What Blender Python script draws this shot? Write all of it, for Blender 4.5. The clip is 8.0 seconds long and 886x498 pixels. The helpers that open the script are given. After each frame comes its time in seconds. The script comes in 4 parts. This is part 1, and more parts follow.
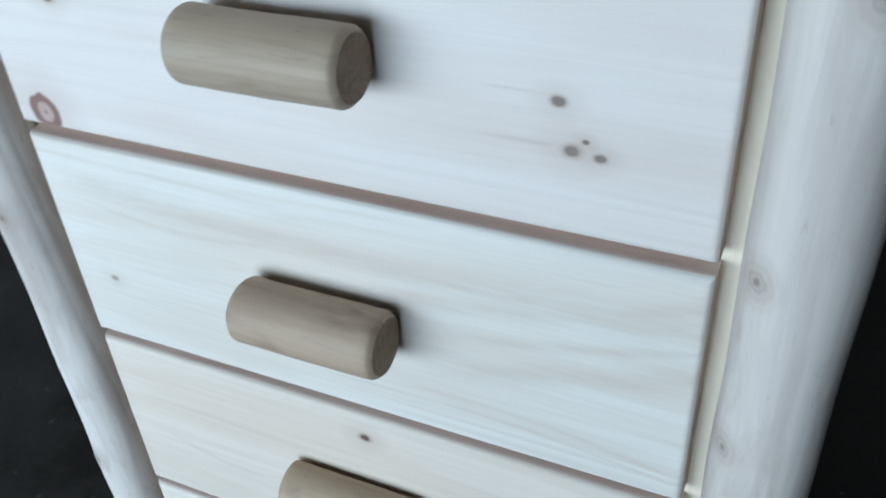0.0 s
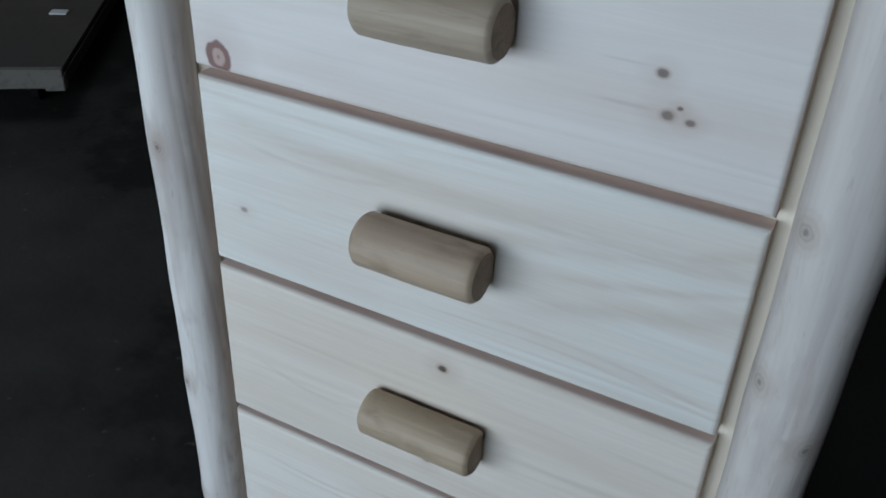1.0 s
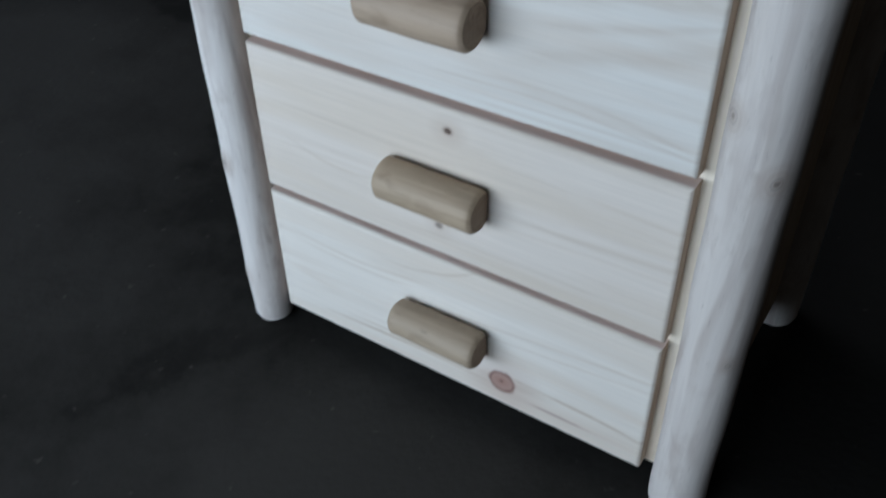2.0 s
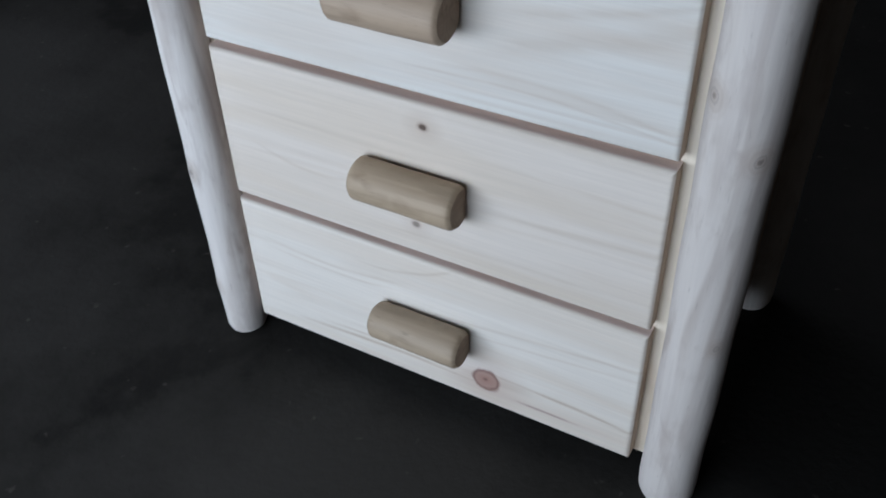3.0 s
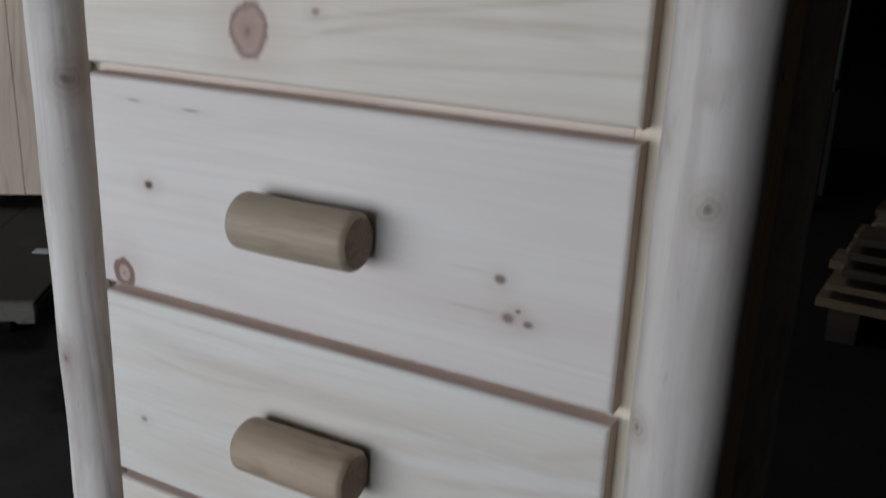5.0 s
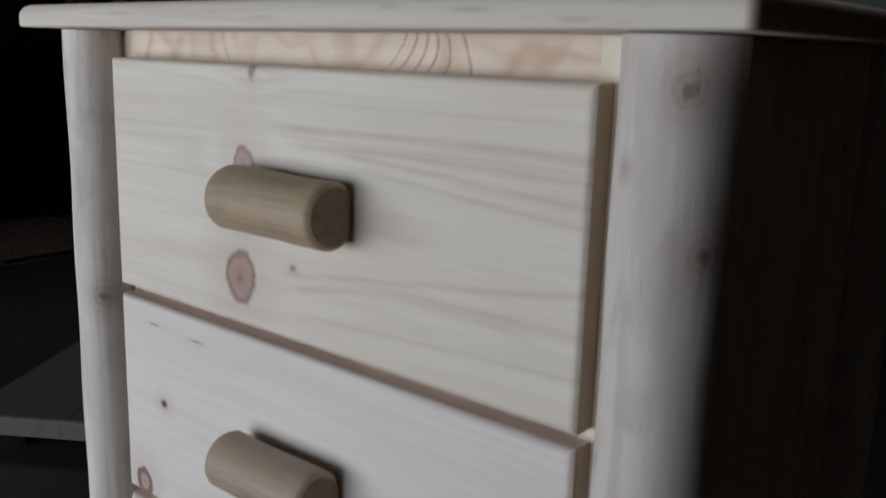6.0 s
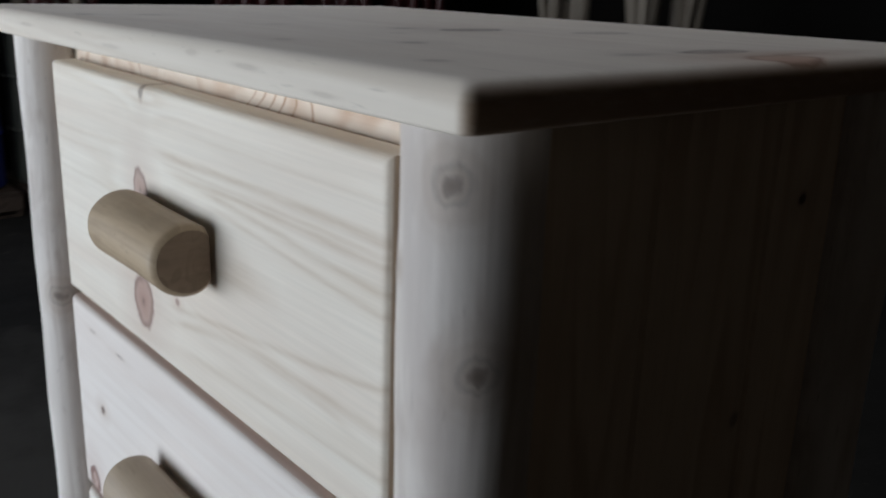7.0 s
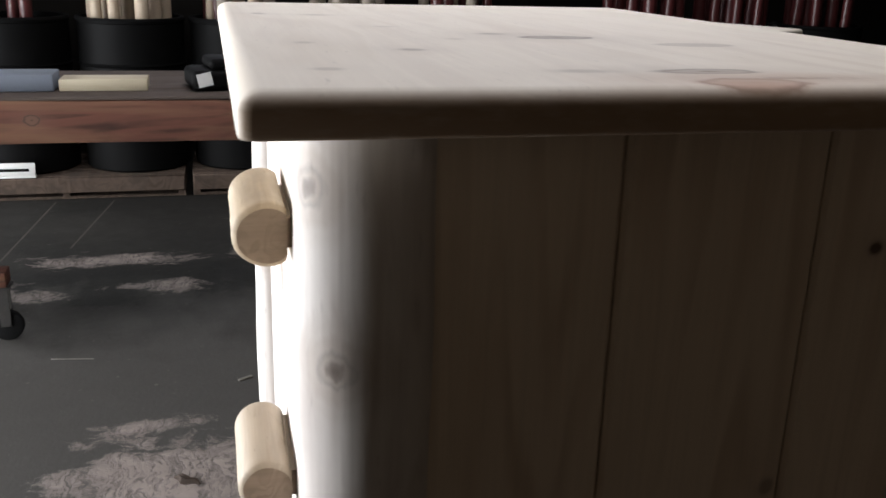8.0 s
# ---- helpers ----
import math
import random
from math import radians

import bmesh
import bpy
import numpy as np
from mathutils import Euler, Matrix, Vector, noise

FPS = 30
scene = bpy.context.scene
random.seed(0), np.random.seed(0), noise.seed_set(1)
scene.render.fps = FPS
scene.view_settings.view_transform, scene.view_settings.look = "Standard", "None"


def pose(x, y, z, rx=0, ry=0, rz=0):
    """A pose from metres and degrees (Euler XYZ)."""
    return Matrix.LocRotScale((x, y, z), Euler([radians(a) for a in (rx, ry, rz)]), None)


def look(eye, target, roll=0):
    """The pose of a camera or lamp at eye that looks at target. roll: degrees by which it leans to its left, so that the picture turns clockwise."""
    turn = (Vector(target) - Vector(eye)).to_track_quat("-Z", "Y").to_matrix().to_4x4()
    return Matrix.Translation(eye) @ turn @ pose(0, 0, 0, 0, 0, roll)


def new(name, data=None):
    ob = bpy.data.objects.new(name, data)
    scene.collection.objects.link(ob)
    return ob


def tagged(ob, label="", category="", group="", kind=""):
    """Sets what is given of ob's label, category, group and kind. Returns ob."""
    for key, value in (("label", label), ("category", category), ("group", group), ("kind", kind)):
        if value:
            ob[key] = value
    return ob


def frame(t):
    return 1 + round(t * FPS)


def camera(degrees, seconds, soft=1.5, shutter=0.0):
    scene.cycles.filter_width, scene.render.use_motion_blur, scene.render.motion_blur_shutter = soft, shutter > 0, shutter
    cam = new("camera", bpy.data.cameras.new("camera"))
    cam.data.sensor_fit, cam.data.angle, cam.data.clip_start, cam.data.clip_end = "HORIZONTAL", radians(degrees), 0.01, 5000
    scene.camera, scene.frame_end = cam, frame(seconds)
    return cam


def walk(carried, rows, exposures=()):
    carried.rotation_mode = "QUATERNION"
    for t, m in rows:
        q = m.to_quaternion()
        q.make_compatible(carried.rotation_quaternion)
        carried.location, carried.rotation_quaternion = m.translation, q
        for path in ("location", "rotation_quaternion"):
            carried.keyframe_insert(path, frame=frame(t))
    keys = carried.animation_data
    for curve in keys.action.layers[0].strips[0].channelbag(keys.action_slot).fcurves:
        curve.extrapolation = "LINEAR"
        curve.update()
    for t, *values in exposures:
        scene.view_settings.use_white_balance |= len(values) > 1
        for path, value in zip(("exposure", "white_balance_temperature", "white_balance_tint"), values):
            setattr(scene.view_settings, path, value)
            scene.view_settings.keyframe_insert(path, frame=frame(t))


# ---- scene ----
cam = camera(51.4, 8.0, soft=1.6, shutter=0.35)
PATH = [
    (0, (0.616, -0.476, 1.109), (-0.092, 0.958, -0.093), -3.8),
    (0.2, (0.618, -0.503, 1.102), (-0.125, 0.94, -0.067), -1.7),
    (0.5, (0.617, -0.577, 1.102), (-0.151, 0.895, -0.013), 1.2),
    (1, (0.62, -0.667, 1.111), (-0.133, 0.825, 0.013), 2.5),
    (1.5, (0.69, -0.697, 1.081), (-0.069, 0.77, -0.047), 2.7),
    (2, (0.759, -0.723, 1.041), (-0.078, 0.538, -0.265), -1.3),
    (2.2, (0.768, -0.728, 1.032), (-0.092, 0.499, -0.292), -1.8),
    (3.3, (0.725, -0.734, 1.011), (-0.01, 0.648, -0.235), -1.1),
    (3.5, (0.725, -0.731, 1.001), (-0.03, 0.702, -0.173), 0.3),
    (4, (0.706, -0.71, 1.04), (-0.06, 0.888, 0.112), 1.7),
    (4.5, (0.725, -0.689, 1.081), (-0.067, 0.966, 0.286), 2.1),
    (5, (0.758, -0.666, 1.105), (-0.123, 1.019, 0.484), 2.3),
    (5.2, (0.795, -0.64, 1.125), (-0.174, 1.019, 0.569), 1.3),
    (6.3, (0.9, -0.459, 1.282), (-0.418, 0.984, 0.86), 2.4),
    (6.5, (0.913, -0.417, 1.302), (-0.432, 0.991, 0.848), 2.3),
    (7, (0.971, -0.292, 1.319), (-0.501, 0.934, 0.745), 2.0),
    (7.3, (1.047, -0.197, 1.323), (-0.65, 0.688, 0.744), 2.5),
    (7.5, (1.064, -0.15, 1.329), (-0.697, 0.576, 0.719), 2.8),
    (7.8, (1.088, -0.088, 1.334), (-0.744, 0.428, 0.721), 1.8),
    (8, (1.1, -0.059, 1.337), (-0.746, 0.409, 0.725), 1.7),
]
EXPOSURE = [  # seconds, stops, kelvin, tint
    (0.0, -0.5, 5700, 4), (0.5, -0.9, 5750, 4), (1.0, -1.15, 5800, 7), (1.5, -1.15, 5780, 8), (2.0, -0.88, 5790, 9), (2.3, -0.76, 5830, 10), (3.5, -0.90, 6080, 15), (4.0, -1.08, 6220, 16), (4.5, -1.26, 6330, 16),
    (5.0, -1.35, 6520, 15), (6.5, -1.24, 6620, 15), (7.0, -0.85, 6450, 13), (7.5, -0.15, 6400, 11), (8.0, 0.88, 6950, 16),
]
walk(cam, [(t, look(eye, target, roll)) for t, eye, target, roll in PATH], EXPOSURE)

# ---- light ----
world = bpy.data.worlds.new("sky")
scene.world = world
world.use_nodes = True
wn = world.node_tree
sky = wn.nodes.new("ShaderNodeTexSky")
sky.sky_type = "NISHITA"
sky.sun_disc = False
sky.sun_elevation = radians(42)
sky.sun_rotation = radians(12.5)
wn.nodes["Background"].inputs[1].default_value = 0.1
wn.links.new(sky.outputs[0], wn.nodes["Background"].inputs[0])

sun = bpy.data.lights.new("sun", "SUN")
sun.energy, sun.angle, sun.color = 3.0, radians(0.5), (1.0, 0.95, 0.88)
sun_ob = new("sun", sun)
sun_ob.matrix_world = look((2, 9, 8.3), (0, 0, 0))

DOOR = (-4.3, 0.63, 2.3)          # opening of the workshop door: x from, x to, height
DOOR_Y = -3.0
door_light = bpy.data.lights.new("door_daylight", "AREA")
door_light.shape = "RECTANGLE"
GLOW = 1.65                          # height of the part through which the bright yard shines in
door_light.size, door_light.size_y = DOOR[1] - DOOR[0], GLOW
door_light.energy, door_light.color = 280.0, (0.84, 0.93, 1.0)
new("door_daylight", door_light).matrix_world = look(((DOOR[0] + DOOR[1]) / 2, DOOR_Y - 0.05, GLOW / 2), ((DOOR[0] + DOOR[1]) / 2, 0, GLOW / 2))

WEST_OPENING = (-1.2, 4.4, 2.2, 3.9)     # added unseen wall opening for fill: y from, y to, z from, z to
west_fill = bpy.data.lights.new("west_fill_light", "AREA")
west_fill.shape = "RECTANGLE"
west_fill.size, west_fill.size_y = WEST_OPENING[1] - WEST_OPENING[0], WEST_OPENING[3] - WEST_OPENING[2]
west_fill.energy, west_fill.color = 22.0, (0.90, 0.95, 1.0)
new("west_fill_light", west_fill).matrix_world = look((-5.75, (WEST_OPENING[0] + WEST_OPENING[1]) / 2, (WEST_OPENING[2] + WEST_OPENING[3]) / 2), (0, (WEST_OPENING[0] + WEST_OPENING[1]) / 2, (WEST_OPENING[2] + WEST_OPENING[3]) / 2))

ROOF_OPENING = (-2.0, -0.2, -0.3, 1.7)     # added unseen roof opening for fill: x from, x to, y from, y to
roof_fill = bpy.data.lights.new("roof_fill_light", "AREA")
roof_fill.shape = "RECTANGLE"
roof_fill.size, roof_fill.size_y = ROOF_OPENING[1] - ROOF_OPENING[0], ROOF_OPENING[3] - ROOF_OPENING[2]
roof_fill.energy, roof_fill.color = 58.0, (0.92, 0.96, 1.0)
new("roof_fill_light", roof_fill).matrix_world = pose((ROOF_OPENING[0] + ROOF_OPENING[1]) / 2, (ROOF_OPENING[2] + ROOF_OPENING[3]) / 2, 4.3)


# ---- mesh helpers ----
def part(name, bm, material, parent=None, label="", smooth=True):
    me = bpy.data.meshes.new(name)
    bm.normal_update()
    bm.to_mesh(me)
    bm.free()
    if smooth:
        me.polygons.foreach_set("use_smooth", [True] * len(me.polygons))
        me.set_sharp_from_angle(angle=radians(38))
    me.materials.append(material)
    ob = new(name, me)
    if parent:
        ob.parent = parent
    if label:
        tagged(ob, label)
    return ob


def thing(name, label, category, at=None, group="", kind=""):
    ob = new(name)
    ob.empty_display_size = 0.1
    if at is not None:
        ob.matrix_basis = at
    return tagged(ob, label, category, group, kind)


def add_box(bm, x0, x1, y0, y1, z0, z1, r=0.0, seg=2):
    made = bmesh.ops.create_cube(bm, size=1.0, matrix=Matrix.Translation(((x0 + x1) / 2, (y0 + y1) / 2, (z0 + z1) / 2)) @ Matrix.Diagonal((x1 - x0, y1 - y0, z1 - z0, 1)))
    if r:
        edges = list({e for v in made["verts"] for e in v.link_edges})
        bmesh.ops.bevel(bm, geom=edges, offset=r, segments=seg, profile=0.5, affect="EDGES")
    return bm


def box(x0, x1, y0, y1, z0, z1, r=0.0, seg=2):
    return add_box(bmesh.new(), x0, x1, y0, y1, z0, z1, r, seg)


def lathe(bm, profile, n=24, m=Matrix(), wobble=0.0, seed=0.0, freq=3.0, cap=True, bumps=(), bend=1.2):
    """Turns (radius, height) pairs round z; wobble makes the section and the line uneven."""
    rings = []
    for r, z in profile:
        ring = []
        for k in range(n):
            a = 2 * math.pi * k / n
            p = Vector((math.cos(a), math.sin(a), 0))
            rr = r
            if wobble and r > 0.002:
                rr += wobble * noise.noise(Vector((p.x * 0.9 + seed, p.y * 0.9, z * freq))) + 0.4 * wobble * noise.noise(Vector((p.x * 2 + seed, p.y * 2 + 5, z * freq * 3)))
            drift = Vector((noise.noise(Vector((seed, 3.1, z * freq * 0.5))), noise.noise(Vector((7.7, seed, z * freq * 0.5))), 0)) * wobble * bend if wobble else Vector()
            v = Vector((p.x * rr, p.y * rr, z)) + drift
            for bx, by, bz, size, lift in bumps:
                d = (v - Vector((bx, by, bz))).length / size
                if d < 2:
                    v += p * lift * math.exp(-d * d * 2)
            ring.append(bm.verts.new(m @ v))
        rings.append(ring)
    for a, b in zip(rings, rings[1:]):
        for k in range(n):
            bm.faces.new((a[k], a[(k + 1) % n], b[(k + 1) % n], b[k]))
    if cap:
        bm.faces.new(list(reversed(rings[0])))
        bm.faces.new(rings[-1])
    return bm


# ---- materials ----
def nodes_of(name):
    mat = bpy.data.materials.new(name)
    mat.use_nodes = True
    nt = mat.node_tree
    return mat, nt, nt.nodes["Principled BSDF"]


def math_node(nt, op, a, b=None, c=None):
    n = nt.nodes.new("ShaderNodeMath")
    n.operation = op
    for i, v in enumerate((a, b, c)):
        if v is None:
            continue
        if isinstance(v, (int, float)):
            n.inputs[i].default_value = v
        else:
            nt.links.new(v, n.inputs[i])
    return n.outputs[0]


def vec_node(nt, op, a, b=None):
    n = nt.nodes.new("ShaderNodeVectorMath")
    n.operation = op
    for i, v in enumerate((a, b)):
        if v is None:
            continue
        if isinstance(v, (tuple, list)):
            n.inputs[i].default_value = v
        else:
            nt.links.new(v, n.inputs[i])
    return n.outputs["Value"] if op == "LENGTH" else n.outputs[0]


def ramp(nt, fac, stops):
    n = nt.nodes.new("ShaderNodeValToRGB")
    el = n.color_ramp.elements
    while len(el) < len(stops):
        el.new(0.5)
    for e, (p, c) in zip(el, stops):
        e.position = p
        e.color = (*c, 1) if len(c) == 3 else c
    nt.links.new(fac, n.inputs[0])
    return n


def mix(nt, fac, a, b, blend="MIX"):
    n = nt.nodes.new("ShaderNodeMix")
    n.data_type, n.blend_type = "RGBA", blend
    n.clamp_factor = True
    for sock, v in ((n.inputs[0], fac), (n.inputs[6], a), (n.inputs[7], b)):
        if isinstance(v, (int, float)):
            sock.default_value = v
        elif isinstance(v, (tuple, list)):
            sock.default_value = (*v, 1) if len(v) == 3 else v
        else:
            nt.links.new(v, sock)
    return n.outputs[2]


def noise_tex(nt, vec, scale, detail=3.0, rough=0.5, distort=0.0):
    n = nt.nodes.new("ShaderNodeTexNoise")
    n.inputs["Scale"].default_value = scale
    n.inputs["Detail"].default_value = detail
    n.inputs["Roughness"].default_value = rough
    n.inputs["Distortion"].default_value = distort
    nt.links.new(vec, n.inputs["Vector"])
    return n.outputs["Fac"]


SOFT = 0.85                         # weight of the smeared knots of peeled logs


def wood(name, light, dark, axis="x", rings=9.0, strength=0.35, fibre=0.10, seed=0.0, knots=(), rough=0.62, bump=0.15, across=5.0, stain=None, pull=0.0, mottle=0.0, smear=None, run=0.7, heart=None, gloss=0.35, streaks=(), bars=(), end=None):
    """Sawn or peeled pine. knots: (place, half sizes, core colour, ring colour, weight); streaks: growth lines along x
    as (x from, x to, z at the start, slope, bend, half width, weight); bars: growth lines across the board as (x, lean,
    z, half width, weight, bow);
    end: browner end grain, with that end's shade painted in, from x to x, with its colour."""
    mat, nt, bsdf = nodes_of(name)
    tc = nt.nodes.new("ShaderNodeTexCoord").outputs["Object"]
    tc = vec_node(nt, "ADD", tc, (0.0, 0.0, 0.0))
    along = {"x": (1, 0, 0), "y": (0, 1, 0), "z": (0, 0, 1)}[axis]
    base = vec_node(nt, "ADD", tc, (seed * 1.37, seed * 0.71, seed * 2.13))
    stretch = tuple(run if a else across for a in along)
    flow = noise_tex(nt, vec_node(nt, "MULTIPLY", base, stretch), 1.6, 2.0, 0.45, 0.35)
    if heart:
        # cathedral figure: nested pointed arches along x round the height heart[0]
        xyz = nt.nodes.new("ShaderNodeSeparateXYZ")
        nt.links.new(tc, xyz.inputs[0])
        up = math_node(nt, "DIVIDE", math_node(nt, "SUBTRACT", xyz.outputs[2], heart[0]), heart[1])
        arch = math_node(nt, "SQRT", math_node(nt, "ADD", math_node(nt, "MULTIPLY", up, up), 0.02))
        arch = math_node(nt, "SUBTRACT", arch, math_node(nt, "MULTIPLY", xyz.outputs[0], heart[2]))
        flow = math_node(nt, "ADD", math_node(nt, "MULTIPLY", flow, heart[3]), arch)
    dists = []
    for place, size, core, rim, weight in knots:
        d = vec_node(nt, "LENGTH", vec_node(nt, "MULTIPLY", vec_node(nt, "SUBTRACT", tc, place), tuple(1 / s for s in size)))
        dists.append((d, core, rim, weight, size))
        if pull:
            squeeze = tuple((0.16 if a else 0.55) / s for a, s in zip(along, size))
            far = vec_node(nt, "LENGTH", vec_node(nt, "MULTIPLY", vec_node(nt, "SUBTRACT", tc, place), squeeze))
            swell = math_node(nt, "EXPONENT", math_node(nt, "MULTIPLY", math_node(nt, "MULTIPLY", far, far), -1.0))
            flow = math_node(nt, "ADD", flow, math_node(nt, "MULTIPLY", swell, pull))
    saw = math_node(nt, "FRACT", math_node(nt, "MULTIPLY", flow, rings))
    soft_band = ramp(nt, saw, [(0.0, (0, 0, 0)), (0.25, (0.08, 0.08, 0.08)), (0.74, (1, 1, 1)), (1.0, (0, 0, 0))])
    soft_band.color_ramp.interpolation = "EASE"
    band = soft_band.outputs[0]
    patch = noise_tex(nt, vec_node(nt, "MULTIPLY", base, tuple(2.2 if a else 6.5 for a in along)), 2.2, 3.0)
    visible = ramp(nt, patch, [(0.38, (0.10, 0.10, 0.10)), (0.62, (1, 1, 1))]).outputs[0]
    fac = math_node(nt, "MULTIPLY", math_node(nt, "MULTIPLY", band, visible), strength * 1.6)
    fine_saw = ramp(nt, math_node(nt, "FRACT", math_node(nt, "MULTIPLY", flow, rings * 3.7)), [(0.0, (0, 0, 0)), (0.7, (1, 1, 1)), (1.0, (0, 0, 0))]).outputs[0]
    shown = ramp(nt, patch, [(0.40, (1, 1, 1)), (0.56, (0.15, 0.15, 0.15))]).outputs[0]
    fac = math_node(nt, "ADD", fac, math_node(nt, "MULTIPLY", math_node(nt, "MULTIPLY", fine_saw, shown), strength * 0.26))
    col = mix(nt, fac, light, dark)
    if stain:
        tone = noise_tex(nt, vec_node(nt, "MULTIPLY", base, tuple(0.9 if a else 9.0 for a in along)), 1.7, 3.0, 0.55, 0.5)
        col = mix(nt, math_node(nt, "MULTIPLY", ramp(nt, tone, [(0.46, (0, 0, 0)), (0.54, (0.4, 0.4, 0.4)), (0.66, (1, 1, 1))]).outputs[0], 0.9), col, stain)
    if mottle:
        smudge = noise_tex(nt, vec_node(nt, "MULTIPLY", base, tuple(9.0 if a else 34.0 for a in along)), 1.0, 4.0, 0.6, 0.6)
        soft = noise_tex(nt, base, 23.0, 2.0)
        where = math_node(nt, "MULTIPLY", ramp(nt, smudge, [(0.50, (0, 0, 0)), (0.68, (1, 1, 1))]).outputs[0], ramp(nt, soft, [(0.40, (0, 0, 0)), (0.62, (1, 1, 1))]).outputs[0])
        col = mix(nt, math_node(nt, "MULTIPLY", where, mottle), col, dark)
    if smear:
        long_patch = noise_tex(nt, vec_node(nt, "MULTIPLY", base, tuple(3.0 if a else 26.0 for a in along)), 1.0, 5.0, 0.62, 0.8)
        col = mix(nt, math_node(nt, "MULTIPLY", ramp(nt, long_patch, [(0.50, (0, 0, 0)), (0.60, (0.6, 0.6, 0.6)), (0.75, (1, 1, 1))]).outputs[0], 0.7), col, smear)
        ticks = noise_tex(nt, vec_node(nt, "MULTIPLY", base, tuple(38.0 if a else 230.0 for a in along)), 1.0, 2.0, 0.5, 0.2)
        col = mix(nt, math_node(nt, "MULTIPLY", ramp(nt, ticks, [(0.67, (0, 0, 0)), (0.78, (1, 1, 1))]).outputs[0], 0.45), col, tuple(0.7 * c for c in smear))
    fib = noise_tex(nt, vec_node(nt, "MULTIPLY", base, tuple(7.0 if a else 260.0 for a in along)), 1.0, 3.0, 0.6)
    shade = math_node(nt, "ADD", math_node(nt, "MULTIPLY", fib, 2 * fibre), 1.0 - fibre)
    tint = nt.nodes.new("ShaderNodeCombineColor")
    for i in range(3):
        nt.links.new(shade, tint.inputs[i])
    col = mix(nt, 1.0, col, tint.outputs[0], "MULTIPLY")
    if streaks or bars:
        sep = nt.nodes.new("ShaderNodeSeparateXYZ")
        nt.links.new(tc, sep.inputs[0])
        px, pz = sep.outputs[0], sep.outputs[2]
        shake = math_node(nt, "SUBTRACT", noise_tex(nt, vec_node(nt, "MULTIPLY", base, (6.0, 1.0, 30.0)), 1.0, 3.0, 0.6), 0.5)
        fray = ramp(nt, noise_tex(nt, vec_node(nt, "MULTIPLY", base, (16.0, 1.0, 150.0)), 1.0, 3.0, 0.6), [(0.30, (0.45, 0.45, 0.45)), (0.62, (1, 1, 1))]).outputs[0]
        total = None
        for xa, xb, z0, slope, bend, half, weight in streaks:
            along_x = math_node(nt, "SUBTRACT", px, xa)
            line = math_node(nt, "ADD", math_node(nt, "MULTIPLY", along_x, math_node(nt, "MULTIPLY_ADD", along_x, bend, slope)), z0)
            off = math_node(nt, "DIVIDE", math_node(nt, "ADD", math_node(nt, "SUBTRACT", pz, line), math_node(nt, "MULTIPLY", shake, 0.006 + half * 0.8)), half)
            lump = math_node(nt, "EXPONENT", math_node(nt, "MULTIPLY", math_node(nt, "MULTIPLY", off, off), -1.0))
            reach = math_node(nt, "MINIMUM", math_node(nt, "DIVIDE", along_x, 0.05), math_node(nt, "DIVIDE", math_node(nt, "SUBTRACT", xb, px), 0.05))
            reach = math_node(nt, "MAXIMUM", math_node(nt, "MINIMUM", reach, 1.0), 0.0)
            one = math_node(nt, "MULTIPLY", math_node(nt, "MULTIPLY", lump, reach), weight)
            total = one if total is None else math_node(nt, "MAXIMUM", total, one)
        for x0, lean, z0, half, weight, bow in bars:
            rise = math_node(nt, "SUBTRACT", pz, z0)
            off = math_node(nt, "SUBTRACT", math_node(nt, "SUBTRACT", px, x0), math_node(nt, "MULTIPLY", rise, math_node(nt, "MULTIPLY_ADD", rise, bow, lean)))
            off = math_node(nt, "DIVIDE", math_node(nt, "ADD", off, math_node(nt, "MULTIPLY", shake, 0.012)), half)
            one = math_node(nt, "MULTIPLY", math_node(nt, "EXPONENT", math_node(nt, "MULTIPLY", math_node(nt, "MULTIPLY", off, off), -1.0)), weight)
            total = one if total is None else math_node(nt, "MAXIMUM", total, one)
        col = mix(nt, math_node(nt, "MULTIPLY", total, fray), col, tuple(0.92 * c for c in dark))
    for d, core, rim, weight, size in dists:
        halo = ramp(nt, math_node(nt, "DIVIDE", d, 3.0), [(0.0, (0.25, 0.25, 0.25)), (0.35, (0.22, 0.22, 0.22)), (1.0, (0, 0, 0))]).outputs[0]
        col = mix(nt, math_node(nt, "MULTIPLY", halo, weight), col, rim if rim[0] > core[0] else core)
        wob = math_node(nt, "ADD", d, math_node(nt, "MULTIPLY", math_node(nt, "SUBTRACT", noise_tex(nt, tc, 48.0, 4.0, 0.6), 0.5), 0.6))
        if weight == SOFT:
            wob = math_node(nt, "ADD", d, math_node(nt, "MULTIPLY", math_node(nt, "SUBTRACT", noise_tex(nt, vec_node(nt, "MULTIPLY", base, tuple(45.0 if a else 120.0 for a in along)), 1.0, 3.0, 0.6), 0.5), 1.0))
